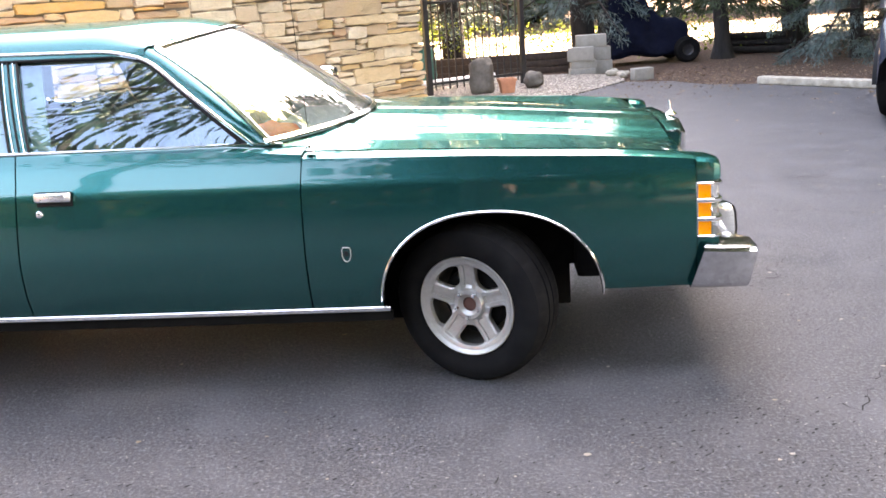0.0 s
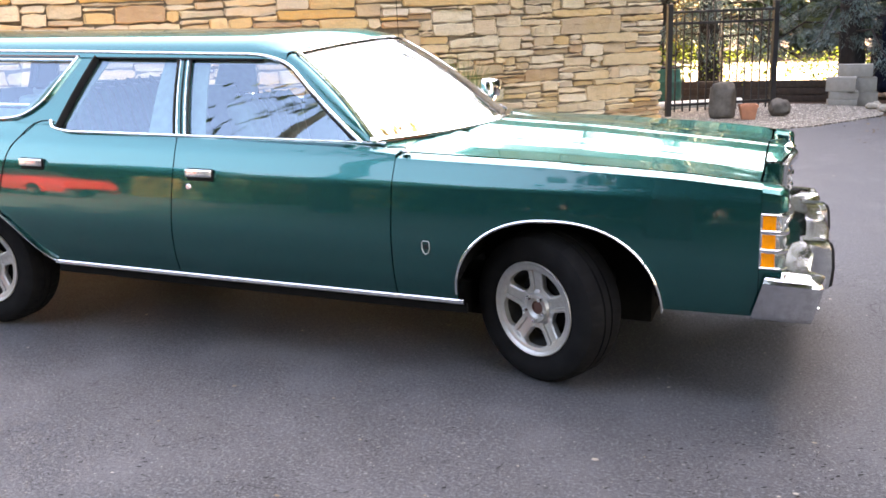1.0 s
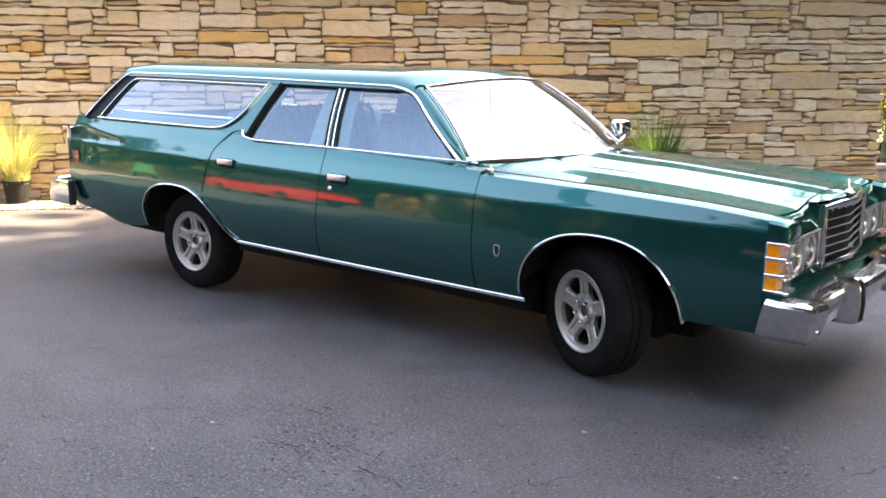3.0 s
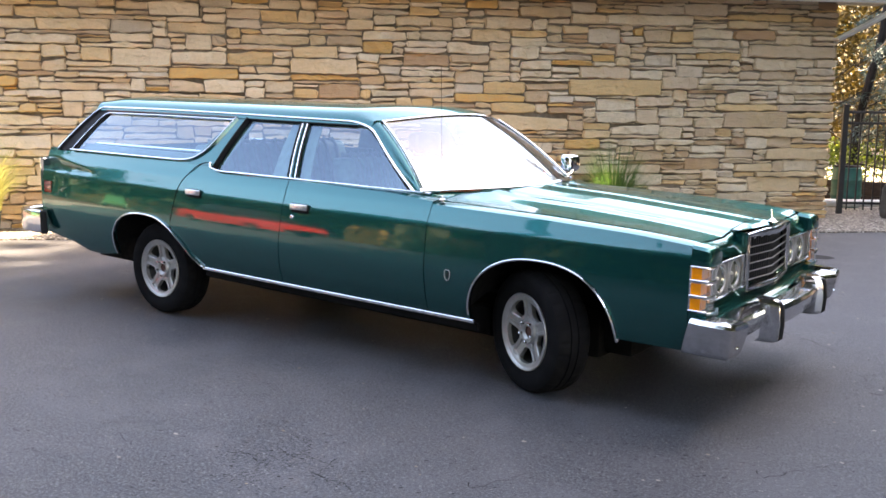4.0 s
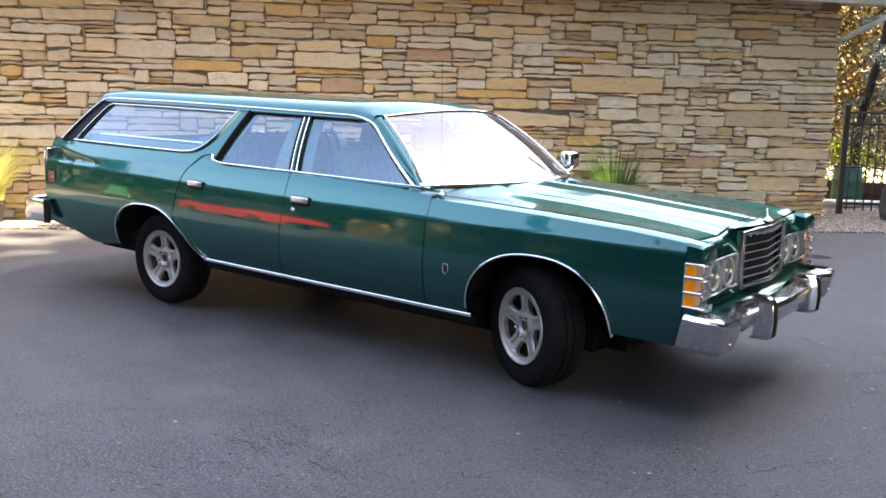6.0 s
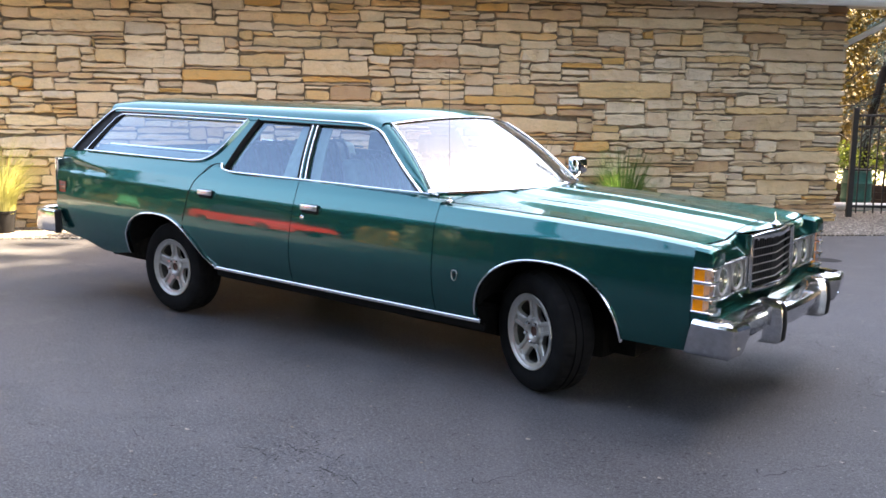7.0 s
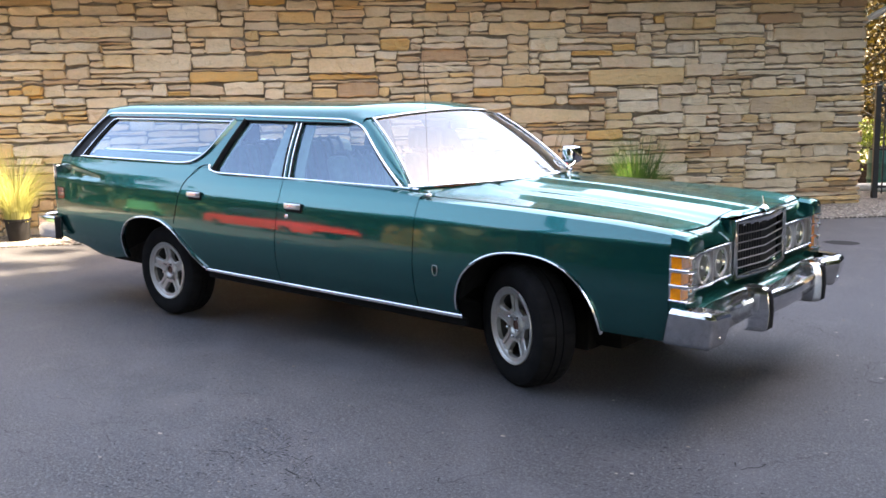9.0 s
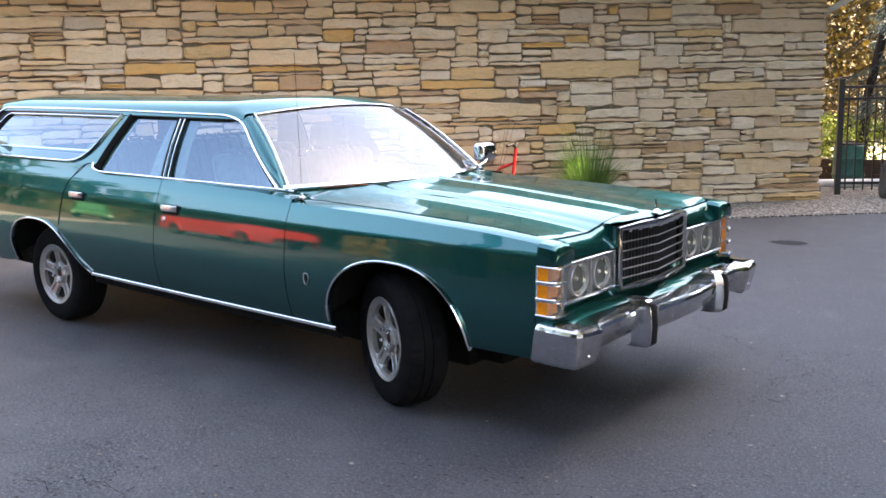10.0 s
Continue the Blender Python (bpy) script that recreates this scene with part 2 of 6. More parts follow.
def thing(name, label, category, group="", kind="", at=None):
    ob = new(name)
    if at is not None:
        ob.matrix_world = at
    return tagged(ob, label, category, group, kind)


def box(x0, x1, y0, y1, z0, z1, bevel=0.0, seg=2, bm=None):
    own = bm is None
    b = bmesh.new()
    r = bmesh.ops.create_cube(b, size=1.0)
    for v in r["verts"]:
        v.co = Vector(((x0 + x1) / 2 + v.co.x * (x1 - x0), (y0 + y1) / 2 + v.co.y * (y1 - y0), (z0 + z1) / 2 + v.co.z * (z1 - z0)))
    if bevel:
        bmesh.ops.bevel(b, geom=b.edges[:], offset=bevel, segments=seg, affect="EDGES", profile=0.6)
    if own:
        return b
    join(bm, b)
    return bm


def join(bm, other, m=None):
    vs = [bm.verts.new(m @ v.co if m is not None else v.co) for v in other.verts]
    other.verts.index_update()
    for f in other.faces:
        nf = bm.faces.new([vs[v.index] for v in f.verts])
        nf.material_index = f.material_index
    other.free()
    return bm


def grid(rows, close_u=False, close_v=False, bm=None):
    """Faces over rows of points."""
    b = bm or bmesh.new()
    vs = [[b.verts.new(p) for p in r] for r in rows]
    n, k = len(vs), len(vs[0])
    for i in range(n if close_v else n - 1):
        for j in range(k if close_u else k - 1):
            q = [vs[i][j], vs[i][(j + 1) % k], vs[(i + 1) % n][(j + 1) % k], vs[(i + 1) % n][j]]
            if len({tuple(round(c, 6) for c in v.co) for v in q}) == 4:
                b.faces.new(q)
    return b


def sweep(points, shape, up=(0, 0, 1), caps=True, bm=None, closed=False):
    """A bar along points. shape: list of (side, up) offsets."""
    b = bm or bmesh.new()
    P = [Vector(p) for p in points]
    rings = []
    n = len(P)
    for i, p in enumerate(P):
        if closed:
            t = (P[(i + 1) % n] - P[i - 1]).normalized()
        else:
            t = (P[min(i + 1, n - 1)] - P[max(i - 1, 0)]).normalized()
        u = Vector(up[i] if isinstance(up, list) else up)
        s = t.cross(u)
        s = s.normalized() if s.length > 1e-5 else Vector((1, 0, 0))
        w = s.cross(t).normalized()
        rings.append([b.verts.new(p + s * a + w * c) for a, c in shape])
    k = len(shape)
    for i in range(n if closed else n - 1):
        for j in range(k):
            b.faces.new([rings[i][j], rings[i][(j + 1) % k], rings[(i + 1) % n][(j + 1) % k], rings[(i + 1) % n][j]])
    if caps and not closed:
        b.faces.new(rings[0][::-1])
        b.faces.new(rings[-1])
    return b


def circle(r, n=10, ry=None):
    ry = r if ry is None else ry
    return [(r * math.cos(2 * math.pi * k / n), ry * math.sin(2 * math.pi * k / n)) for k in range(n)]


def rrect(w, h, r, n=3):
    out = []
    for cx, cy, a0 in ((w / 2 - r, h / 2 - r, 0), (-w / 2 + r, h / 2 - r, 90), (-w / 2 + r, -h / 2 + r, 180), (w / 2 - r, -h / 2 + r, 270)):
        for k in range(n + 1):
            a = radians(a0 + 90 * k / n)
            out.append((cx + r * math.cos(a), cy + r * math.sin(a)))
    return out


def lathe(profile, n=48, axis="y", bm=None):
    """profile: (radius, along)."""
    b = bm or bmesh.new()
    rings = []
    for r, a in profile:
        ring = []
        for k in range(n):
            t = 2 * math.pi * k / n
            c, s = r * math.cos(t), r * math.sin(t)
            ring.append(b.verts.new((c, a, s) if axis == "y" else (c, s, a) if axis == "z" else (a, c, s)))
        rings.append(ring)
    for i in range(len(rings) - 1):
        for k in range(n):
            b.faces.new([rings[i][k], rings[i][(k + 1) % n], rings[i + 1][(k + 1) % n], rings[i + 1][k]])
    return b


def soft_interp(x, xs, ys, w=0.03):
    return float(np.mean([np.interp(x + k * w / 3, xs, ys) for k in range(-3, 4)]))


# ---- the station wagon: x ahead, y to its left, front axle at the origin ----
RAKE = 0.026          # the nose stands lower than the tail
car = thing("station_wagon", "dark green 1970s station wagon with chrome trim parked on asphalt", "car")


def cpart(name, bm, mat, parent=None, label="", rake=True, smooth=True, sharp=32):
    if rake:
        for v in bm.verts:
            v.co.z -= RAKE * v.co.x
    return part(name, bm, mat, parent or car, label, smooth, sharp)


PLAN = ([-4.62, -4.5, -4.3, -3.5, -2.5, -1.5, -0.5, 0.3, 0.9, 1.02], [0.945, 0.965, 0.985, 1.018, 1.028, 1.024, 1.014, 1.000, 0.975, 0.962])
FORM = ([0.20, 0.26, 0.32, 0.395, 0.42, 0.44, 0.48, 0.54, 0.60, 0.66, 0.72, 0.78, 0.855, 0.875, 0.95, 1.00, 1.06], [-0.140, -0.098, -0.064, -0.038, -0.028, -0.023, -0.015, -0.005, 0.0, -0.002, -0.0065, -0.012, -0.0195, -0.028, -0.055, -0.082, -0.110])


def half_width(x, z):
    return soft_interp(x, *PLAN, 0.2) + soft_interp(z, *FORM, 0.012)


def glass_base(x):
    return soft_interp(x, [-4.6, -4.3, -3.5, -2.5, -1.7, -0.9, -0.6], [0.89, 0.915, 0.95, 0.95, 0.93, 0.86, 0.82], 0.15)


def house_y(x, z):
    """Half-width of the glasshouse side."""
    b = glass_base(x)
    return b + (0.70 - b) * (z - 1.0) / 0.365 + 0.012 * math.sin(math.pi * min(1, max(0, (z - 1.0) / 0.365)))


def lip(bm, depth=0.022, side=-1):
    edges = [e for e in bm.edges if e.is_boundary]
    r = bmesh.ops.extrude_edge_only(bm, edges=edges)
    for v in (g for g in r["geom"] if isinstance(g, bmesh.types.BMVert)):
        v.co.y -= side * depth
    return bm


def columns(xs, lower, upper, side, rows=30, inner=None):
    out = []
    for x in xs:
        lo, up = lower(x), upper(x)
        col = [Vector((x, side * half_width(x, lo + (up - lo) * k / rows), lo + (up - lo) * k / rows)) for k in range(rows + 1)]
        if inner:
            yi, zi = inner(x)
            y0 = half_width(x, up)
            for t in (0.2, 0.45, 0.75, 1.0):
                col.append(Vector((x, side * (y0 + (yi - y0) * t), up + (zi - up) * math.sin(t * math.pi / 2))))
        out.append(col)
    return out


def door_panel(left, right, lo, belt, side, cols=40, rows=30):
    out = []
    for s in range(cols + 1):
        col = []
        for k in range(rows + 1):
            zn = lo + (1.0 - lo) * k / rows
            x = left(zn) + (right(zn) - left(zn)) * s / cols
            z = zn + (k / rows) ** 3 * (belt(x) - 1.0)
            col.append(Vector((x, side * half_width(x, z), z)))
        x = col[-1].x
        y0, z0 = half_width(x, col[-1].z), col[-1].z
        yi, zi = house_y(x, z0) - 0.012, z0 + 0.012
        for t in (0.25, 0.5, 0.8, 1.0):
            col.append(Vector((x, side * (y0 + (yi - y0) * t), z0 + (zi - z0) * math.sin(t * math.pi / 2))))
        out.append(col)
    return out


def front_arch(x):
    u = min(1.0, abs((x - 0.10) / 0.44))
    return 0.345 + 0.395 * (1 - u ** 2.3) ** (1 / 2.3)


REAR_ARCH = ([-3.555, -3.54, -3.525, -3.44, -3.33, -3.22, -3.10, -2.987, -2.85, -2.72, -2.62, -2.53], [0.33, 0.43, 0.49, 0.598, 0.645, 0.662, 0.664, 0.654, 0.60, 0.495, 0.395, 0.336])


def rear_arch(x):
    return soft_interp(x, *REAR_ARCH, 0.05 if x > -3.44 else 0.02 if x > -3.5 else 0.004)


FENDER_TOP = ([-0.7, -0.62, 0.06, 0.6, 0.85, 0.97, 1.0], [0.972, 0.970, 0.957, 0.936, 0.916, 0.903, 0.898])
HOOD_SIDE = 0.862     # half-width of the bonnet at its shut line


def fender_top(x):
    return soft_interp(x, *FENDER_TOP, 0.05)


def fender_low(x):
    if -0.34 < x < 0.54:
        return front_arch(x)
    return 0.348 if x < 0 else 0.392


CUT_F = lambda z: soft_interp(z, [0.3, 0.6, 0.85, 1.0], [-0.628, -0.622, -0.616, -0.604], 0.05)
CUT_M = lambda z: soft_interp(z, [0.3, 0.5, 0.7, 0.88, 1.0, 1.06], [-1.785, -1.775, -1.757, -1.738, -1.742, -1.75], 0.05)
CUT_R = lambda z: soft_interp(z, [0.33, 0.345, 0.395, 0.495, 0.60, 0.66, 0.76, 0.86, 0.905, 0.946, 0.98, 1.0], [-2.53, -2.545, -2.62, -2.72, -2.842, -2.83, -2.803, -2.772, -2.757, -2.727, -2.691, -2.664], 0.01)
BELT = lambda x: soft_interp(x, [-2.7, -2.5, -2.42, -1.75, -0.9, -0.6], [1.03, 1.03, 1.004, 1.004, 0.993, 0.972], 0.03)
QUARTER_TOP = lambda x: soft_interp(x, [-4.6, -4.35, -2.8, -2.45], [1.035, 1.045, 1.05, 1.05], 0.05)


def quarter_low(x):
    if x < -3.555:
        return soft_interp(x, [-4.6, -4.45, -4.17, -3.98, -3.80, -3.56], [0.375, 0.36, 0.332, 0.272, 0.272, 0.31], 0.03)
    if x < -2.842:
        return rear_arch(x)
    return float(np.interp(x, [-2.842, -2.803, -2.772, -2.757, -2.727, -2.691, -2.655, -2.60, -2.47], [0.60, 0.76, 0.86, 0.905, 0.946, 0.982, 1.014, 1.038, 1.045]))


def spread(a, b, n):
    return [a + (b - a) * k / n for k in range(n + 1)]


def arch_xs(a, b, n):
    return [a + (b - a) * (0.5 - 0.5 * math.cos(math.pi * k / n)) for k in range(n + 1)]


G = 0.003             # half of a shut line
for side in (-1, 1):
    fx = spread(-0.61, -0.341, 8) + arch_xs(-0.339, 0.539, 44) + spread(0.541, 0.90, 10)
    b = grid(columns(fx, fender_low, lambda x: fender_top(x) - 0.012, side, 34, lambda x: (HOOD_SIDE + 0.004, fender_top(x))))
    for v in b.verts:
        if v.co.x < -0.60:
            v.co.x = CUT_F(v.co.z) + G
    cpart("front_fender", lip(b, 0.022, side), PAINT)
    b = grid(door_panel(lambda z: CUT_M(z) + G, lambda z: CUT_F(z) - G, 0.348, BELT, side))
    front_door = cpart("front_door", lip(b, 0.022, side), PAINT)
    b = grid(door_panel(lambda z: CUT_R(z) + G, lambda z: CUT_M(z) - G, 0.348, BELT, side))
    rear_door = cpart("rear_door", lip(b, 0.022, side), PAINT)
    qx = spread(-4.535, -3.556, 26) + arch_xs(-3.554, -2.842, 40)[:-1] + spread(-2.842, -2.475, 60)
    b = grid(columns(qx, quarter_low, QUARTER_TOP, side, 72, lambda x: (house_y(x, 1.06) - 0.012, QUARTER_TOP(x) + 0.012)))
    for v in b.verts:                      # the flank hollows in towards the tail, above the crease
        if v.co.x < -3.80:
            k = min(1.0, (-3.80 - v.co.x) / 0.60)
            v.co.y -= side * 0.056 * k ** 0.7 * float(np.interp(v.co.z, [0.876, 0.897, 0.908 + 0.078 * k], [0.0, 1.0, 0.0]))
    cpart("rear_quarter_panel", lip(b, 0.022, side), PAINT)

    # the rear door's shut line, curving forward over the shoulder to the window
    seam = [(CUT_R(z), side * (half_width(CUT_R(z), z) + 0.0006), z) for z in spread(0.64, 0.975, 24)]
    seam += [(x, side * (house_y(x, z) + 0.0035), z) for x, z in ((-2.650, 1.018), (-2.615, 1.043), (-2.575, 1.056), (-2.53, 1.060), (-2.488, 1.052))]
    cpart("shut_line", sweep(seam, rrect(0.005, 0.0055, 0.001, 1), up=(0, side, 0.3)), BLACK, rear_door, "dark shut line of the door")

    # handles and lock
    for door, xc, zc in ((front_door, -1.586, 0.848), (rear_door, -2.586, 0.855)):
        y = side * (half_width(xc, zc) + 0.004)
        b = box(xc - 0.072, xc + 0.072, y - 0.004, y + 0.004, zc - 0.034, zc + 0.026, 0.004)
        cup = cpart("handle_recess", b, BLACK, door)
        b = sweep([(xc - 0.068, y + side * 0.010, zc + 0.004), (xc - 0.053, y + side * 0.022, zc + 0.006), (xc, y + side * 0.026, zc + 0.007), (xc + 0.053, y + side * 0.022, zc + 0.006), (xc + 0.068, y + side * 0.010, zc + 0.004)],
                  rrect(0.016, 0.036, 0.007))
        cpart("door_handle", b, SATIN, door, "chrome door handle")
    y = side * half_width(-1.655, 0.785)
    b = lathe([(0.0001, 0.008), (0.010, 0.007), (0.0145, 0.003), (0.016, -0.002)], 18)
    for v in b.verts:
        v.co = Vector((v.co.x - 1.655, y + side * v.co.y, v.co.z + 0.784))
    cpart("door_lock", b, CHROME, front_door, "round chrome lock")

    # fender badge: an open shield
    y = side * (half_width(-0.46, 0.583) + 0.003)
    ring = [(-0.460 + 0.017 * px, y, 0.583 + 0.029 * pz) for px, pz in ((-0.7, 1), (0.7, 1), (1, 0.7), (1, -0.2), (0.6, -0.8), (0, -1), (-0.6, -0.8), (-1, -0.2), (-1, 0.7))]
    badge = cpart("fender_badge", sweep(ring, rrect(0.004, 0.005, 0.0015, 1), up=(0, 1, 0), closed=True), ALLOY, None, "small dull metal shield badge")
    cpart("badge_plate", box(-0.467, -0.453, y - 0.002, y + 0.002, 0.576, 0.598, 0.002), BLACK, badge)

    # wheel-arch and sill mouldings
    pts = [(x, side * (half_width(x, front_arch(x)) + 0.004), front_arch(x) - 0.006) for x in arch_xs(-0.339, 0.539, 50)]
    cpart("wheel_arch_trim", sweep(pts, rrect(0.012, 0.024, 0.004, 1), up=(0, side, 0)), TRIM, None, "bright wheel arch moulding")
    pts = [(-3.553, side * (half_width(-3.55, 0.31) + 0.004), 0.315)]
    pts += [(x, side * (half_width(x, rear_arch(x)) + 0.004), rear_arch(x) - 0.006) for x in arch_xs(-3.552, -2.545, 50)]
    cpart("wheel_arch_trim", sweep(pts, rrect(0.012, 0.024, 0.004, 1), up=(0, side, 0)), TRIM, None, "bright wheel arch moulding")
    pts = [(x, side * (half_width(x, 0.33) + 0.006), 0.335) for x in spread(-2.555, -0.315, 30)]
    cpart("sill_trim", sweep(pts, rrect(0.012, 0.021, 0.004, 1)), TRIM, None, "bright sill moulding")
    pts = [(x, side * (half_width(x, 0.29) - 0.008), 0.297) for x in spread(-2.56, -0.31, 30)]
    cpart("rocker_panel", sweep(pts, rrect(0.022, 0.044, 0.006, 1)), UNDER)

# ---- glasshouse ----
def on_house(x, z, side, out=0.0):
    return Vector((x, side * (house_y(x, z) + out), z))


def ruled(left, right, side, n=14, m=10, out=0.0, bow=0.0):
    """A patch of the glasshouse side between two lines of (x, z) points of equal count."""
    def at(line, t):
        t = t * (len(line) - 1)
        i = min(int(t), len(line) - 2)
        f = t - i
        return line[i][0] + (line[i + 1][0] - line[i][0]) * f, line[i][1] + (line[i + 1][1] - line[i][1]) * f
    rows = []
    for k in range(n + 1):
        (xa, za), (xb, zb) = at(left, k / n), at(right, k / n)
        rows.append([on_house(xa + (xb - xa) * j / m, za + (zb - za) * j / m, side, out) for j in range(m + 1)])
    return grid(rows)


def rounded(pts, r=0.04, n=4):
    """A line of 2D points with its inner corners rounded."""
    out = [pts[0]]
    for a, p, c in zip(pts, pts[1:], pts[2:]):
        A, P, C = Vector(a), Vector(p), Vector(c)
        d = min(r, (A - P).length * 0.45, (C - P).length * 0.45)
        s, e = P + (A - P).normalized() * d, P + (C - P).normalized() * d
        for k in range(n + 1):
            t = k / n
            q = s * (1 - t) ** 2 + P * 2 * t * (1 - t) + e * t * t
            out.append((q.x, q.y))
    out.append(pts[-1])
    return out


def dense(pts, step=0.06):
    out = [pts[0]]
    for a, b in zip(pts, pts[1:]):
        n = max(1, int(math.dist(a, b) / step))
        out += [(a[0] + (b[0] - a[0]) * k / n, a[1] + (b[1] - a[1]) * k / n) for k in range(1, n + 1)]
    return out


def house_strip(name, pts, side, w, mat, out=0.006, thick=0.012, r=0.04, label="", parent=None):
    line = [on_house(x, z, side, out) for x, z in dense(rounded(pts, r))]
    return cpart(name, sweep(line, rrect(thick, w, min(thick, w) * 0.3, 1), up=(0, side, 0.55)), mat, parent, label)


for side in (-1, 1):
    # pillars in body colour, dark frames round the panes
    lo = ruled([(-0.80, 0.99), (-1.20, 1.325), (-1.34, 1.375)], [(-0.845, 0.99), (-1.225, 1.315), (-1.35, 1.366)], side, 14, 3, -0.004)
    cpart("door_window_frame", lip(lo, 0.02, side), BLACK)
    cp = ruled([(-2.74, 1.045), (-2.60, 1.125), (-2.46, 1.385)], [(-2.46, 1.045), (-2.44, 1.125), (-2.36, 1.385)], side, 14, 6, 0.002)
    cpart("rear_side_pillar", lip(cp, 0.03, side), PAINT)
    bp = ruled([(-1.775, 1.0), (-1.865, 1.37)], [(-1.69, 1.0), (-1.785, 1.37)], side, 8, 3, 0.0)
    cpart("centre_pillar", lip(bp, 0.03, side), PAINT)
    house_strip("pillar_gap", [(-1.733, 1.01), (-1.826, 1.372)], side, 0.012, BLACK, 0.0015, 0.006)
    for x0, x1 in ((-1.772, -1.862), (-1.695, -1.788)):
        house_strip("window_seal", [(x0, 1.01), (x1, 1.372)], side, 0.014, BLACK, 0.002, 0.008)
    for x0, x1 in ((-1.755, -1.847), (-1.711, -1.804)):
        house_strip("pillar_trim", [(x0, 1.01), (x1, 1.372)], side, 0.005, TRIM, 0.003, 0.006)
    dp = ruled([(-4.40, 1.04), (-4.10, 1.40)], [(-4.135, 1.05), (-3.93, 1.345)], side, 12, 4, -0.002)
    cpart("tail_pillar", lip(dp, 0.03, side), BLACK)
    lin = ruled([(-1.94, 1.0), (-1.96, 1.36)], [(-1.62, 1.0), (-1.70, 1.36)], side, 8, 4, -0.035)
    cpart("pillar_lining", lip(lin, 0.01, side), VINYL)
    lin = ruled([(-2.78, 1.05), (-2.52, 1.36)], [(-2.42, 1.05), (-2.30, 1.36)], side, 8, 4, -0.035)
    cpart("pillar_lining", lip(lin, 0.01, side), VINYL)
    # panes
    q = ruled([(-4.15, 1.055), (-3.93, 1.345)], [(-2.715, 1.062), (-2.50, 1.36)], side, 8, 24, -0.010)
    cpart("quarter_window", q, GLASS, None, "tinted glass pane")
    rd = ruled([(-2.50, 1.01), (-2.37, 1.368)], [(-1.755, 1.005), (-1.855, 1.368)], side, 8, 16, -0.010)
    cpart("rear_door_window", rd, GLASS, None, "tinted glass pane")
    fd = ruled([(-1.70, 1.0), (-1.745, 1.18), (-1.79, 1.368)], [(-0.83, 0.995), (-1.045, 1.18), (-1.325, 1.368)], side, 12, 16, -0.010)
    cpart("front_door_window", fd, GLASS, None, "tinted glass pane")
    house_strip("window_seal", [(-2.46, 1.025), (-2.36, 1.36)], side, 0.045, BLACK, 0.001, 0.010)
    house_strip("window_seal", [(-2.36, 1.358), (-1.38, 1.356)], side, 0.018, BLACK, 0.002, 0.010)
    # bright mouldings
    house_strip("roof_trim", [(-4.36, 1.05), (-4.06, 1.386), (-3.28, 1.391), (-2.44, 1.388), (-1.95, 1.384), (-1.40, 1.380), (-1.235, 1.345), (-0.815, 1.003)], side, 0.022, TRIM, 0.010, 0.014, 0.07, "bright roof drip moulding")
    house_strip("roof_trim_insert", [(-3.97, 1.362), (-3.28, 1.366), (-2.47, 1.366)], side, 0.016, simple("brown_insert", (0.16, 0.05, 0.035), 0.4) if side < 0 else bpy.data.materials["brown_insert"], 0.006, 0.008)
    house_strip("quarter_window_trim", [(-4.17, 1.054), (-3.955, 1.346), (-3.28, 1.350), (-2.478, 1.350)], side, 0.014, TRIM, 0.006, 0.010, 0.05)
    house_strip("quarter_window_trim", [(-4.18, 1.052), (-2.83, 1.058), (-2.70, 1.072), (-2.585, 1.145), (-2.475, 1.362)], side, 0.025, TRIM, 0.008, 0.012, 0.06)
    house_strip("belt_trim", [(-0.70, 0.998), (-0.80, 1.003), (-1.75, 1.012), (-2.40, 1.012), (-2.495, 1.03), (-2.51, 1.06)], side, 0.020, TRIM, 0.008, 0.014, 0.05, "bright beltline moulding")


def screen_point(u, v):
    """The windscreen: u across from -1 to 1, v from the cowl to the roof."""
    a = Vector((-0.44 - 0.325 * u * u, 0.868 * u, 1.020 - 0.014 * u * u))
    c = Vector((-1.085 - 0.15 * u * u, 0.672 * u, 1.437 - 0.052 * u * u))
    p = a.lerp(c, v)
    k = math.sin(math.pi * v)
    return p + Vector((0.012, 0, 0.020)) * k


cpart("windscreen", grid([[screen_point(u, v) for u in spread(-0.97, 0.97, 26)] for v in spread(0.03, 0.975, 12)]), SCREEN_GLASS, None, "raked windscreen glass")
for side in (-1, 1):
    rows = []
    for k in range(15):
        t = k / 14
        a = screen_point(side * 0.985, t)
        x, z = np.interp(t, [0, 0.86, 1], [-0.815, -1.215, -1.33]), np.interp(t, [0, 0.86, 1], [1.0, 1.33, 1.378])
        c = on_house(x, z, side, 0.004)
        mid = a.lerp(c, 0.62) + Vector((0.011, side * 0.005, 0.011))
        rows.append([a, a.lerp(mid, 0.5) + Vector((0.003, side * 0.002, 0.003)), mid, mid.lerp(c, 0.5) + Vector((0.003, side * 0.002, 0.003)), c])
    cpart("windscreen_pillar", lip(grid(rows), 0.02, side), PAINT)
    edge = [screen_point(side * 0.978, v) + Vector((0.006, 0, 0.006)) for v in spread(0.0, 0.985, 16)]
    cpart("windscreen_trim", sweep(edge, rrect(0.012, 0.022, 0.003, 1), up=(0.6, 0, 0.8)), TRIM)
cpart("windscreen_trim", sweep([screen_point(u, 0.985) + Vector((0.004, 0, 0.006)) for u in spread(-0.98, 0.98, 24)], rrect(0.013, 0.008, 0.002, 1), up=(0.6, 0, 0.8)), TRIM)
cpart("windscreen_trim", sweep([screen_point(u, 0.005) + Vector((0.006, 0, 0.008)) for u in spread(-1, 1, 30)], rrect(0.026, 0.012, 0.003, 1), up=(0.6, 0, 0.8)), TRIM)

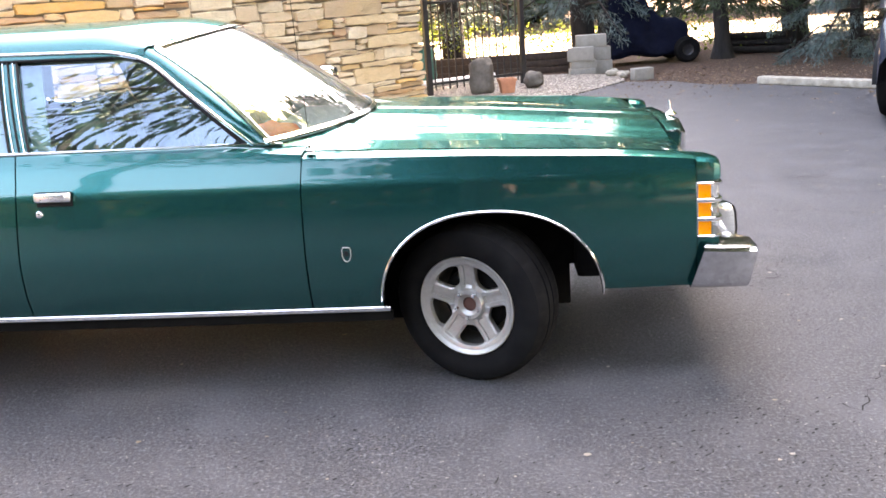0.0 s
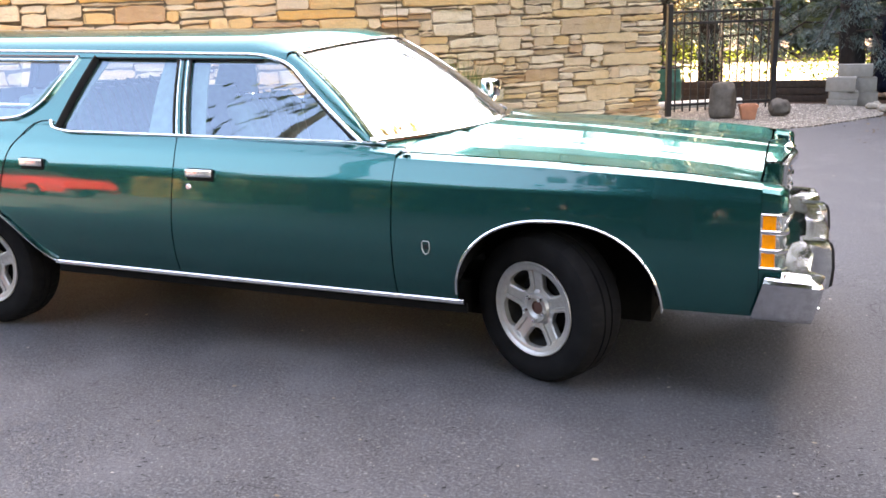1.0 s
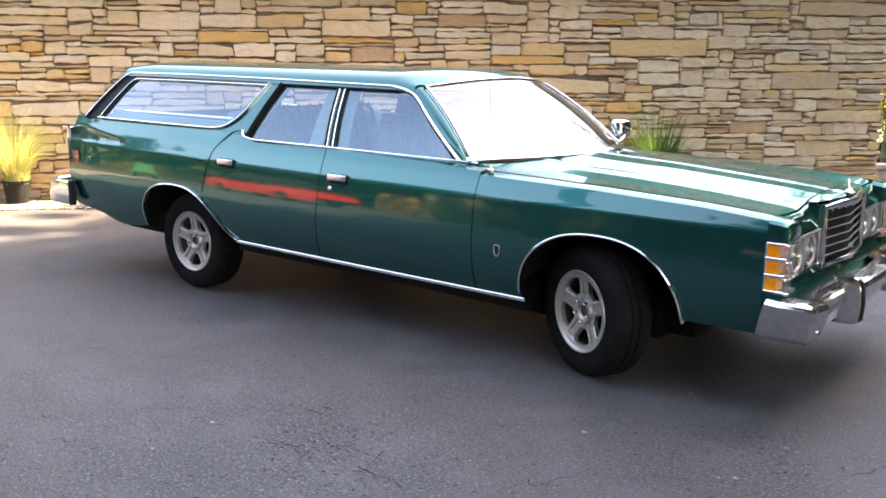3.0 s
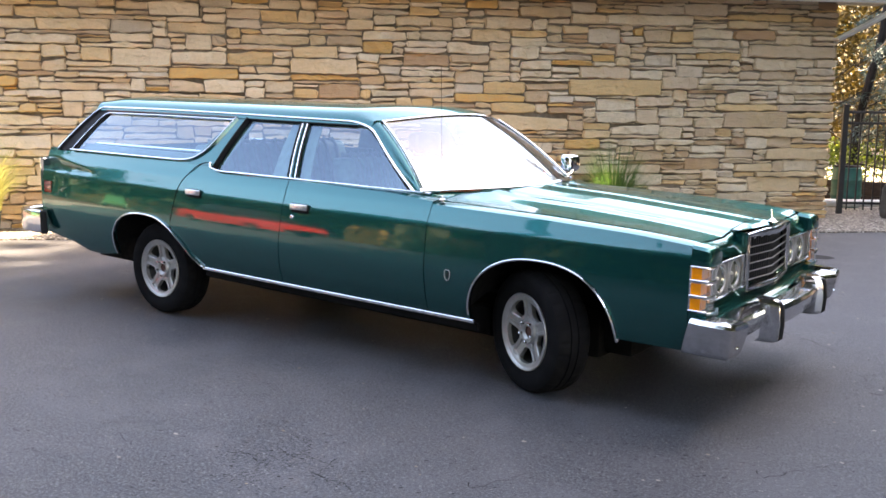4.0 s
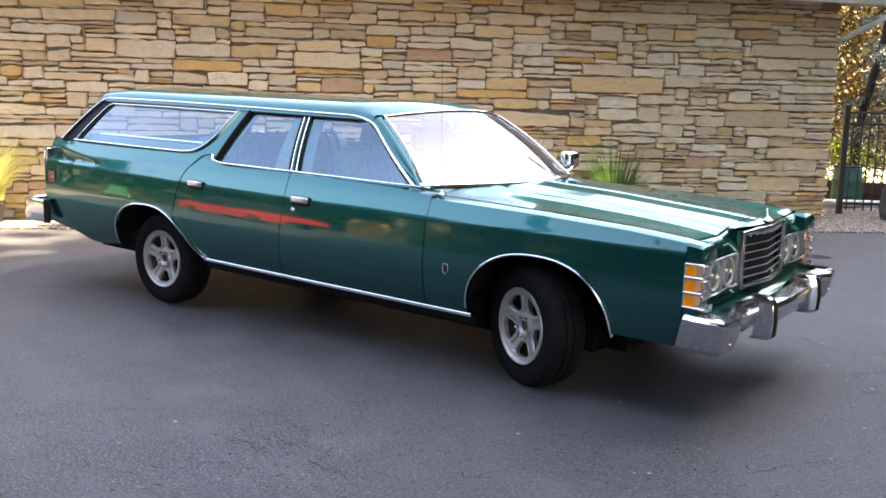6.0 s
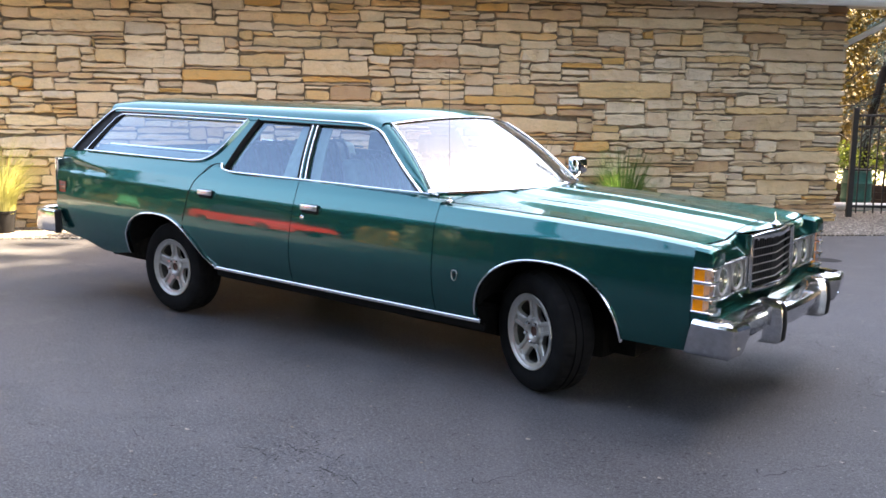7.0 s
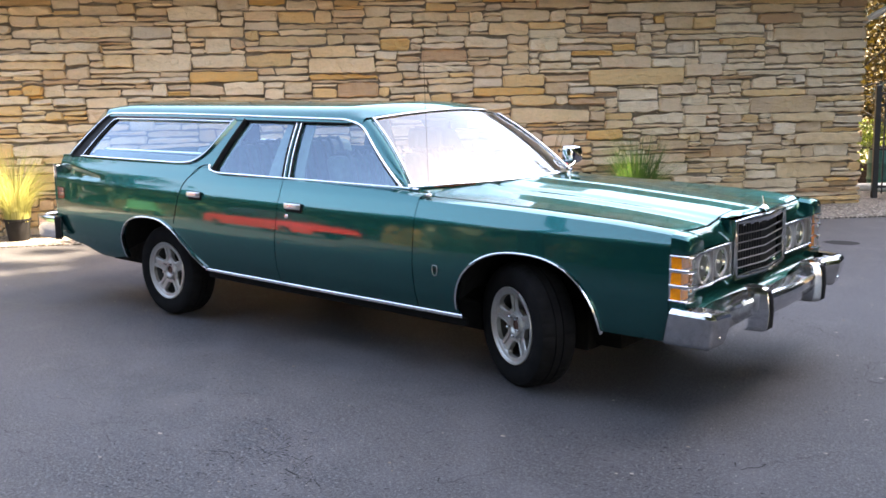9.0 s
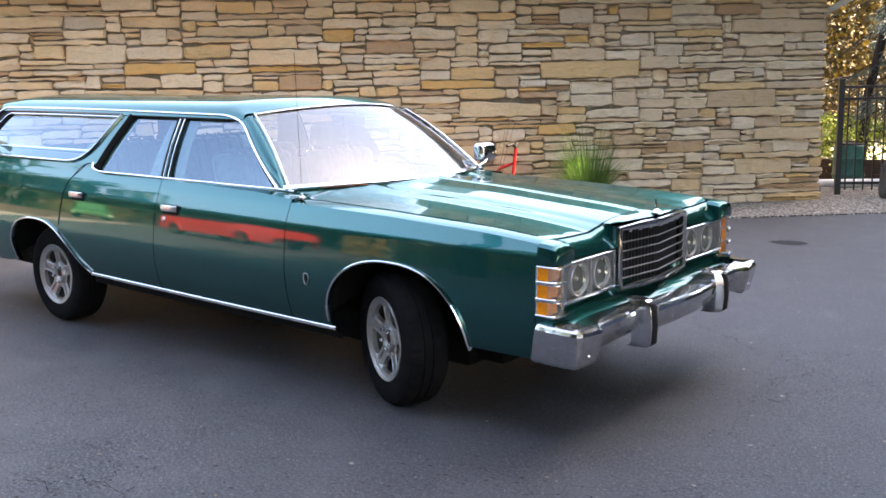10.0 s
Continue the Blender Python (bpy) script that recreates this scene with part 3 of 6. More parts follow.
# roof
SECTION = [(0.712, 1.362), (0.700, 1.388), (0.682, 1.412), (0.655, 1.432), (0.615, 1.449), (0.55, 1.461), (0.45, 1.471), (0.30, 1.480), (0.15, 1.484), (0.0, 1.485)]
full = [(-y, z) for y, z in SECTION] + [(y, z) for y, z in SECTION[::-1][1:]]
rows = []
for k in range(49):
    t = k / 48
    row = []
    for y, z in full:
        u = y / 0.70
        q = min(1.0, abs(y) / 0.662)
        xf = -1.097 - 0.14 * q * q - 0.3 * max(0.0, abs(y) - 0.662)
        xr = -4.20 + 0.10 * u * u
        x = xf + (xr - xf) * t
        front = max(0.0, 1 - (xf - x) / 0.26)
        back = max(0.0, 1 - (x - xr) / 0.30)
        edge = min(z, 1.445 - 0.050 * q * q)
        zz = z - (z - edge) * front ** 1.7 - 0.045 * back ** 2 * (1 - abs(u) ** 4)
        row.append(Vector((x, y, zz)))
    rows.append(row)
b = grid(rows)
roof = cpart("roof", b, PAINT)
b = grid([[Vector((p.x, p.y * 0.96, p.z - 0.03)) for p in r] for r in rows[1:-1]])
cpart("headliner", b, HEADLINER)

# ---- bonnet ----
def bonnet_z(x, y):
    a = abs(y)
    zc = soft_interp(x, [-0.6, -0.45, 0.1, 0.79, 0.98], [1.035, 1.030, 1.006, 0.955, 0.935], 0.08)
    ze = soft_interp(x, [-0.6, -0.45, 0.1, 0.7, 0.9, 1.0], [0.995, 0.993, 0.980, 0.936, 0.914, 0.904], 0.08)
    zv = soft_interp(x, [-0.6, -0.45, 0.1, 0.5, 0.75, 0.9, 1.0], [0.990, 0.985, 0.964, 0.938, 0.914, 0.894, 0.880], 0.08)
    zs = fender_top(x) + 0.003 if x < 0.85 else fender_top(x) + 0.003 - (x - 0.85) * 0.25
    xs = [0.0, 0.03, 0.20, 0.36, 0.395, 0.44, 0.50, 0.66, HOOD_SIDE]
    zsx = [zc + 0.005, zc - 0.002, zc * 0.5 + ze * 0.5 + 0.009, ze + 0.008, ze - 0.002, zv + 0.012, zv, zv * 0.5 + zs * 0.5 - 0.004, zs]
    rise = 0.026 * min(1.0, max(0.0, (-0.22 - x) / 0.32)) ** 2 * min(1.0, a / 0.45) * (1 - min(1.0, max(0.0, (a - 0.68) / 0.17)))
    return soft_interp(a, xs, zsx, 0.016) + rise


def bonnet_back(y):
    return -0.408 - 0.325 * min((y / 0.868) ** 2, 0.63)


ys = spread(-HOOD_SIDE + 0.004, HOOD_SIDE - 0.004, 110)
FRONT = 0.885
rows = []
for k in range(61):
    t = k / 60
    row = []
    for y in ys:
        x = bonnet_back(y) + (FRONT - bonnet_back(y)) * t
        row.append(Vector((x, y, bonnet_z(x, y))))
    rows.append(row)
b = grid(rows)
r = bmesh.ops.extrude_edge_only(b, edges=[e for e in b.edges if e.is_boundary])
for v in (g for g in r["geom"] if isinstance(g, bmesh.types.BMVert)):
    v.co.z -= 0.03
bonnet = cpart("bonnet", b, PAINT, None, "", sharp=40)

# cowl with dark grille slots and wipers
cowl_rows = [[Vector((bonnet_back(y) + 0.012, y, bonnet_z(bonnet_back(y), y) - 0.016)).lerp(screen_point(y / 0.868, 0.0) + Vector((0.002, 0, -0.004)), k / 3) for y in spread(-0.862, 0.862, 40)] for k in range(4)]
cpart("cowl", grid(cowl_rows), PAINT)

# ---- front end ----
def nose_x(y):
    """Front of the grille: a shallow prow."""
    return 1.003 - 0.042 * abs(y) / 0.355


for side in (-1, 1):
    rows = []
    for k in range(9):
        t = k / 8
        row = []
        for y in spread(0.372, 0.862, 24):
            zf = bonnet_z(FRONT, y) - 0.007
            row.append(Vector((FRONT + 0.009 + 0.066 * t, side * y, zf + (0.812 - zf) * (t ** 1.6))))
        rows.append(row)
    cpart("header_panel", lip(grid(rows), 0.01, side), PAINT)
    # fender tip above and below the corner lamp
    rows = []
    for x, sh in ((0.902, 0), (0.93, 0), (0.96, 0), (0.98, 0.002), (0.992, 0.007), (0.998, 0.016)):
        w, top = half_width(x, 0.83), fender_top(x) - sh
        sec = [(0.795 + sh, 0.806 + sh), (w - 0.012 - sh, 0.806 + sh), (w - sh, 0.815 + sh), (w - sh, 0.835), (w - 0.006 - sh, top - 0.020), (w - 0.022 - sh, top - 0.006), (HOOD_SIDE + 0.02, top), (0.815 + sh, top - 0.004), (0.795 + sh, top - 0.02)]
        rows.append([Vector((x, side * y, z)) for y, z in sec])
    b = grid(rows, close_u=True)
    b.faces.new([v for v in b.verts if abs(v.co.x - 0.998) < 1e-4])
    cpart("fender_tip", b, PAINT)
    rows = [[Vector((x, side * y, z)) for y, z in ((0.79, 0.598), (half_width(x, 0.59) - 0.002, 0.598), (half_width(x, 0.5), 0.50), (half_width(x, 0.42), 0.395), (0.79, 0.395))] for x in (0.902, 0.95, 0.985)]
    b = grid(rows, close_u=True)
    b.faces.new([v for v in b.verts if abs(v.co.x - 0.985) < 1e-4])
    cpart("fender_end", b, PAINT)
    # corner lamp: amber side lens, clear wrap-around front
    lamp = cpart("corner_lamp", box(0.905, 0.925, side * 0.865, side * 0.945, 0.60, 0.803), REFLECTOR, None, "three-tier amber and clear corner lamp")
    wl = lambda z: half_width(0.93, z) - 0.006
    for z0, z1 in ((0.604, 0.658), (0.676, 0.730), (0.748, 0.802)):
        w = wl((z0 + z1) / 2)
        cpart("amber_lens", box(0.908, 0.956, side * (w - 0.080), side * (w - 0.002), z0, z1, 0.002), AMBER, lamp, "amber plastic lens")
        rows = [[Vector((x, side * y, z)) for x, y in ((0.956, w - 0.001), (0.975, w - 0.003), (0.988, w - 0.012), (0.993, w - 0.03), (0.994, 0.888))] for z in (z0, (z0 + z1) / 2, z1)]
        cpart("clear_lens", grid(rows), CORNER_LENS, lamp, "clear ribbed lens")
    for zc in (0.600, 0.667, 0.739, 0.806):
        w = wl(zc) + 0.005
        hh = 0.018 if 0.61 < zc < 0.80 else 0.010
        pts = [(0.903, side * w, zc), (0.96, side * (w - 0.001), zc), (0.985, side * (w - 0.008), zc), (0.997, side * (w - 0.025), zc), (0.999, side * 0.905, zc), (0.999, side * 0.885, zc)]
        cpart("lamp_bar", sweep(pts, rrect(0.012, hh, 0.003, 1)), TRIM, lamp)
    cpart("lamp_bar", sweep([(0.903, side * wl(0.60), 0.597), (0.903, side * (wl(0.80) + 0.004), 0.808)], rrect(0.010, 0.010, 0.002, 1), up=(0, 1, 0)), TRIM, lamp)
    # headlights
    bez = cpart("headlight_bezel", box(0.925, 0.938, side * 0.385, side * 0.868, 0.625, 0.805), simple("silver_lamp_panel", (0.17, 0.172, 0.17), 0.42, 0.4) if side < 0 else bpy.data.materials["silver_lamp_panel"], None, "bright rectangular headlight surround")
    loop = [(0.955, side * 0.392, 0.632), (0.955, side * 0.392, 0.800), (0.955, side * 0.862, 0.800), (0.955, side * 0.862, 0.632)]
    cpart("bezel_frame", sweep(loop, rrect(0.015, 0.030, 0.004, 1), up=(1, 0, 0), closed=True), TRIM, bez)
    cpart("bezel_divider", box(0.938, 0.956, side * 0.586, side * 0.596, 0.64, 0.792, 0.003), GRILLE_METAL, bez)
    for yc in (0.490, 0.690):
        ring = lathe([(0.067, 0.004), (0.069, 0.012), (0.073, 0.014), (0.077, 0.010), (0.079, -0.006)], 32, "x")
        bowl = lathe([(0.001, -0.030), (0.025, -0.026), (0.045, -0.016), (0.067, 0.004)], 32, "x")
        dome = lathe([(0.001, 0.026), (0.030, 0.022), (0.052, 0.014), (0.066, 0.003)], 32, "x")
        bulb = lathe([(0.001, 0.004), (0.008, 0.0), (0.010, -0.014), (0.010, -0.028)], 12, "x")
        for piece in (ring, bowl, dome, bulb):
            for v in piece.verts:
                v.co += Vector((0.944, side * yc, 0.716))
        head = cpart("headlight", ring, GRILLE_METAL, None, "round sealed-beam headlight")
        cpart("reflector", bowl, REFLECTOR, head)
        cpart("bulb", bulb, WHITE_PAINT, head)
        cpart("lens", dome, LENS_CLEAR, head, "clear glass lens")

# grille shell, frame and bars
GRILLE_BAR = simple("dull_grille_bar", (0.26, 0.26, 0.265), 0.38, 0.5, 0.12, 30.0)
GRILLE_RIB = simple("dark_grey_rib", (0.014, 0.014, 0.016), 0.6, 0.0)
rows = [[Vector((FRONT + 0.009 + (nose_x(y) - 0.01 - FRONT - 0.004) * t, y, bonnet_z(FRONT, y) + (0.926 - bonnet_z(FRONT, y)) * t ** 2.2)) for y in spread(-0.372, 0.372, 30)] for t in spread(0, 1, 6)]
cpart("grille_shell", grid(rows), PAINT)
for side in (-1, 1):
    b = box(0.80, nose_x(0.37) - 0.012, side * 0.366, side * 0.378, 0.59, 0.912, 0.003)
    cpart("grille_shell_side", b, PAINT)
grille = cpart("grille", grid([[Vector((nose_x(y) - 0.045, y, z)) for y in spread(-0.35, 0.35, 8)] for z in (0.60, 0.90)]), BLACK, None, "chrome-framed grille with horizontal bars")
loop = [(nose_x(y), y, 0.612) for y in (-0.352, -0.17, 0, 0.17, 0.352)] + [(nose_x(y), y, 0.898) for y in (0.352, 0.17, 0, -0.17, -0.352)]
cpart("grille_frame", sweep(loop, rrect(0.038, 0.040, 0.008, 2), up=(1, 0, 0), closed=True), TRIM, grille, "bright grille frame")
for k in range(5):
    z = 0.655 + 0.043 * k
    cpart("grille_bar", sweep([(nose_x(y) - 0.006, y, z) for y in (-0.345, -0.17, 0, 0.17, 0.345)], rrect(0.009, 0.0055, 0.0015, 1)), GRILLE_BAR, grille)
for k in range(25):
    y = -0.338 + 0.676 * k / 24
    cpart("grille_rib", box(nose_x(y) - 0.042, nose_x(y) - 0.028, y - 0.004, y + 0.004, 0.625, 0.875), GRILLE_RIB, grille, smooth=False)
for k in range(7):
    y = -0.26 + 0.52 * k / 6
    cpart("grille_letter_bar", box(nose_x(y) + 0.001, nose_x(y) + 0.006, y - 0.016, y + 0.016, 0.872, 0.884, 0.001), CHROME, grille)

# ornament on the bonnet's nose
orn = cpart("bonnet_ornament", lathe([(0.001, 0.018), (0.012, 0.014), (0.022, 0.004), (0.028, 0.0)], 20, "z"), CHROME, None, "upright chrome bonnet ornament")
for v in orn.data.vertices:
    v.co += Vector((0.985, 0, 0.914))
b = sweep([(0.985, 0, 0.928), (0.982, 0, 0.957), (0.978, 0, 0.987), (0.976, 0, 1.004)], rrect(0.012, 0.007, 0.003, 1), up=(1, 0, 0))
cpart("ornament_blade", b, CHROME, orn)

# filler panel and bumper
rows = [[Vector((0.95 + 0.10 * t, y, 0.612 - 0.10 * t ** 0.6)) for y in spread(-0.90, 0.90, 12)] for t in spread(0, 1, 5)]
cpart("bumper_filler", grid(rows), PAINT)
cpart("front_valance", box(0.93, 0.95, -0.90, 0.90, 0.42, 0.64), PAINT)

STATIONS = [(0.900, -1.000, 0.572, 0.388), (0.98, -1.008, 0.571, 0.388), (1.095, -1.004, 0.568, 0.389), (1.120, -0.996, 0.566, 0.390), (1.132, -0.972, 0.564, 0.391), (1.142, -0.88, 0.560, 0.392),
            (1.146, -0.835, 0.557, 0.394), (1.136, -0.815, 0.556, 0.400), (1.094, -0.755, 0.550, 0.412), (1.092, -0.700, 0.550, 0.416), (1.098, -0.58, 0.552, 0.424), (1.106, -0.46, 0.554, 0.430), (1.112, -0.39, 0.556, 0.432), (1.150, -0.345, 0.556, 0.432), (1.162, -0.33, 0.556, 0.432), (1.174, -0.12, 0.556, 0.432)]
full = STATIONS + [(1.176, 0.0, 0.556, 0.432)] + [(x, -y, a, c) for x, y, a, c in STATIONS[::-1]]
rows = []
for i, (x, y, zt, zb) in enumerate(full):
    x0, y0 = full[max(i - 1, 0)][:2]
    x1, y1 = full[min(i + 1, len(full) - 1)][:2]
    t = Vector((x1 - x0, y1 - y0, 0)).normalized()
    n = Vector((t.y, -t.x, 0))
    sec = [(-0.100, zt + 0.004), (-0.030, zt + 0.002), (-0.010, zt - 0.002), (-0.002, zt - 0.009), (0.003, zt - 0.024), (-0.002, zt - 0.060), (-0.026, zb + 0.020), (-0.034, zb + 0.006), (-0.044, zb), (-0.080, zb)]
    rows.append([Vector((x, y, 0)) + n * o + Vector((0, 0, z)) for o, z in sec])
b = grid(rows)
for v in b.verts:
    if v.co.x < 0.95:
        v.co.x += (v.co.z - 0.48) * 0.30
bumper = cpart("front_bumper", b, CHROME_OLD, None, "aged chrome front bumper", sharp=14)
for side in (-1, 1):
    # a tapered guard that swells out of the bumper, with a flush rubber strip on its face
    plan = [(1.090, -0.362), (1.150, -0.368), (1.180, -0.386), (1.186, -0.398), (1.186, -0.432), (1.180, -0.442), (1.150, -0.450), (1.105, -0.456), (1.090, -0.456)]
    rows = []
    for z, dx, k in ((0.380, -0.030, 0.90), (0.388, -0.014, 0.97), (0.402, -0.006, 1.0), (0.48, 0.0, 1.0), (0.556, -0.006, 1.0), (0.578, -0.012, 0.99), (0.592, -0.020, 0.96), (0.600, -0.036, 0.90)):
        rows.append([Vector((x + dx, side * (-0.42 + (y + 0.42) * k), z)) for x, y in plan])
    b = grid(rows, close_u=True)
    b.verts.index_update()
    vs = sorted(b.verts, key=lambda q: q.index)
    b.faces.new(vs[:len(plan)])
    b.faces.new(vs[-len(plan):])
    guard = cpart("bumper_guard", b, CHROME_OLD, bumper, "chrome bumper guard with black rubber strip", sharp=18)
    rows = [[Vector((x + dx, side * y, z)) for x, y in ((1.176, -0.390), (1.190, -0.395), (1.194, -0.403), (1.194, -0.428), (1.190, -0.436), (1.176, -0.440))] for z, dx in ((0.392, -0.018), (0.402, -0.006), (0.48, 0.0), (0.556, -0.006), (0.585, -0.016), (0.594, -0.030))]
    cpart("rubber_strip", grid(rows, close_u=True), BLACK, guard)
    cpart("bumper_bolt", lathe([(0.001, 0.006), (0.008, 0.004), (0.011, -0.002)], 10, "x"), CHROME, bumper).location = (1.123, side * 0.90, 0.44 - RAKE * 1.123)

# ---- tail ----
rows = []
for t in spread(0, 1, 8):
    rows.append([Vector((-4.52 - 0.035 * math.sin(math.pi * t), 0.875 * u * (1 - 0.03 * abs(t - 0.5)), 0.40 + 0.65 * t)) for u in spread(-1, 1, 16)])
cpart("tailgate", grid(rows), PAINT)
cpart("tailgate_window", grid([[Vector((-4.46 + 0.30 * t, u * (0.86 - 0.20 * t), 1.05 + 0.37 * t)) for u in spread(-1, 1, 14)] for t in spread(0, 1, 6)]), GLASS)
for side in (-1, 1):
    tl = cpart("tail_lamp", box(-4.575, -4.530, side * 0.82, side * 0.925, 0.58, 0.96, 0.012), TRIM, None, "bright vertical tail lamp housing")
    cpart("red_lens", box(-4.582, -4.570, side * 0.835, side * 0.912, 0.60, 0.94, 0.003), RED_LENS, tl)
    y = half_width(-4.40, 0.74)
    sm = cpart("side_marker", box(-4.475, -4.385, side * (y - 0.006), side * (y + 0.004), 0.70, 0.79, 0.003), RED_LENS, None, "dull red side marker lens")
    for k in range(2):
        cpart("marker_bar", box(-4.478, -4.382, side * (y + 0.003), side * (y + 0.007), 0.727 + 0.03 * k, 0.731 + 0.03 * k), BLACK, sm)
    pts = [(-4.49, side * 0.980, 0.455), (-4.60, side * 0.985, 0.455), (-4.72, side * 0.985, 0.455), (-4.79, side * 0.960, 0.455), (-4.825, side * 0.88, 0.455), (-4.835, side * 0.4, 0.455), (-4.84, side * 0.0, 0.455)]
    rear_bumper = cpart("rear_bumper", sweep(pts, rrect(0.07, 0.190, 0.022, 3)), CHROME_OLD, None, "chrome wrap-around rear bumper")
    cpart("bumper_strip", sweep([(-4.462, side * 0.975, 0.455), (-4.478, side * 0.995, 0.455), (-4.492, side * 1.006, 0.455)], rrect(0.03, 0.19, 0.01, 1)), BLACK, rear_bumper)

# ---- underbody and wheel wells ----
# underside boxes hang low to keep light off the ground beneath
cpart("underbody", box(-4.30, 0.28, -0.62, 0.62, 0.165, 0.44, 0.02), UNDER)
cpart("floor_pan", box(-2.55, -0.36, -0.72, 0.72, 0.205, 0.36, 0.02), UNDER)
# two boxes added to block light and lit ground under the nose
cpart("front_crossmember", box(0.28, 0.44, -0.55, 0.55, 0.19, 0.45, 0.01), UNDER)
cpart("radiator_support", box(0.46, 0.90, -0.66, 0.66, 0.345, 0.52, 0.02), UNDER)
cpart("bulkhead", box(-0.62, -0.58, -0.90, 0.90, 0.35, 0.95), UNDER)
for side in (-1, 1):
    for xa, xb, fn in ((-0.345, 0.545, front_arch), (-3.56, -2.52, rear_arch)):
        rows = []
        for x in arch_xs(xa + 0.008, xb - 0.008, 24):
            z = fn(x) + 0.012
            rows.append([Vector((x, side * (half_width(x, z) - 0.02), z)), Vector((x, side * 0.80, z + 0.05)), Vector((x, side * 0.58, z + 0.05)), Vector((x, side * 0.56, 0.38 if 0.40 < x < 1 else 0.22))])
        cpart("wheel_well", grid(rows), UNDER)
    cpart("inner_fender", box(0.56, 0.92, side * 0.55, side * 0.88, 0.44, 0.62), UNDER)

# ---- wheels ----
def build_wheel(m, label):
    w = new("wheel")
    w.parent = car
    w.matrix_local = m
    w["label"] = label
    R = 0.334
    prof = [(0.198, -0.085), (0.206, -0.098), (0.225, -0.108), (0.262, -0.116), (0.292, -0.114), (0.314, -0.104), (0.327, -0.086), (0.333, -0.066), (R, -0.046), (R - 0.008, -0.043), (R - 0.008, -0.036), (R, -0.033),
            (R + 0.001, 0.0), (R - 0.008, 0.002), (R - 0.008, 0.010), (R, 0.012), (R, 0.046), (0.333, 0.064), (0.326, 0.082), (0.296, 0.108), (0.225, 0.108), (0.198, 0.085)]
    b = lathe(prof, 240)
    n = 240
    b.verts.index_update()
    for i, v in enumerate(sorted(b.verts, key=lambda q: q.index)):
        ring, k = divmod(i, n)
        if ring in (6, 7, 16, 17) and k % 8 < 2:
            v.co.x *= 0.985
            v.co.z *= 0.985
    part("tyre", b, RUBBER, w, "worn black tyre", True, 25)
    rim = part("rim", lathe([(0.206, -0.098), (0.210, -0.104), (0.207, -0.110), (0.200, -0.108), (0.190, -0.100), (0.187, -0.090)], 72), ALLOY, w, "silver five-spoke alloy rim")
    part("rim_barrel", lathe([(0.1865, -0.089), (0.182, -0.060), (0.172, -0.02), (0.170, 0.07), (0.20, 0.09)], 72), RIM_DARK, rim)
    # face: five flat spokes with raised edges round rounded openings
    radii = [0.030, 0.036, 0.046, 0.060, 0.064, 0.068, 0.080, 0.0905, 0.0925, 0.096, 0.101, 0.110, 0.125, 0.140, 0.153, 0.162, 0.168, 0.1715, 0.1735, 0.180, 0.190]
    lims = ([0.030, 0.0905, 0.0925, 0.096, 0.101, 0.125, 0.153, 0.162, 0.168, 0.1715, 0.1735, 0.190], [9.0, 6.0, 8.5, 12.0, 15.5, 19.5, 22.5, 22.5, 20.5, 17.0, 14.0, 13.0])
    steps = [-2.0, -1.62, -1.58, -1.30, -1.24, -1.08, -1.0, -0.66, -0.33, 0.0, 0.33, 0.66, 1.0, 1.08, 1.24, 1.30, 1.58, 1.62]

    def face_point(r, sector, u):
        lim = float(np.interp(r, *lims))
        g = abs(u)
        a = lim * g if g <= 1 else lim + (36.0 - lim) * (g - 1)
        a = radians(72 * sector + 36 + math.copysign(a, u))
        y = np.interp(r, [0.03, 0.046, 0.060, 0.064, 0.068, 0.088, 0.165, 0.174, 0.19], [-0.076, -0.086, -0.087, -0.082, -0.074, -0.078, -0.090, -0.097, -0.101])
        if 0.078 < r < 0.170:
            y += 0.010 if g >= 1.60 else 0.0 if 1.08 < g < 1.3 else 0.004 if g <= 1.0 else 0.002
        return (r * math.sin(a), y, r * math.cos(a))
    b = bmesh.new()
    vs = [[b.verts.new(face_point(r, sec, u)) for sec in range(5) for u in steps] for r in radii]
    na, ns = 5 * len(steps), len(steps)
    for i in range(len(radii) - 1):
        for k in range(na):
            u0, u1 = steps[k % ns], steps[k % ns + 1] if k % ns + 1 < ns else 2.0
            if u0 >= -1.0 and u1 <= 1.0 and radii[i] > 0.0904 and radii[i + 1] < 0.1736:
                continue
            b.faces.new([vs[i][k], vs[i][(k + 1) % na], vs[i + 1][(k + 1) % na], vs[i + 1][k]])
    r = bmesh.ops.extrude_edge_only(b, edges=[e for e in b.edges if e.is_boundary])
    for v in (q for q in r["geom"] if isinstance(q, bmesh.types.BMVert)):
        v.co.y += 0.026
    part("spoke_face", b, ALLOY, rim, "", True, 24)
    part("hub_cap", lathe([(0.0001, -0.066), (0.024, -0.066), (0.031, -0.074)], 24), simple("rusty_hub", (0.085, 0.034, 0.026), 0.8, 0.1) if "rusty_hub" not in bpy.data.materials else bpy.data.materials["rusty_hub"], rim, "brown rusty hub centre")
    for k in range(5):
        a = 2 * math.pi * (k + 0.5) / 5
        nut = lathe([(0.0001, -0.106), (0.007, -0.105), (0.0095, -0.100), (0.0105, -0.080)], 6)
        for v in nut.verts:
            v.co += Vector((0.054 * math.sin(a), 0, 0.054 * math.cos(a)))
        part("lug_nut", nut, CHROME, rim)
    part("brake_drum", lathe([(0.0001, -0.030), (0.125, -0.030), (0.140, -0.020), (0.140, 0.03)], 32), UNDER, w)
    return w


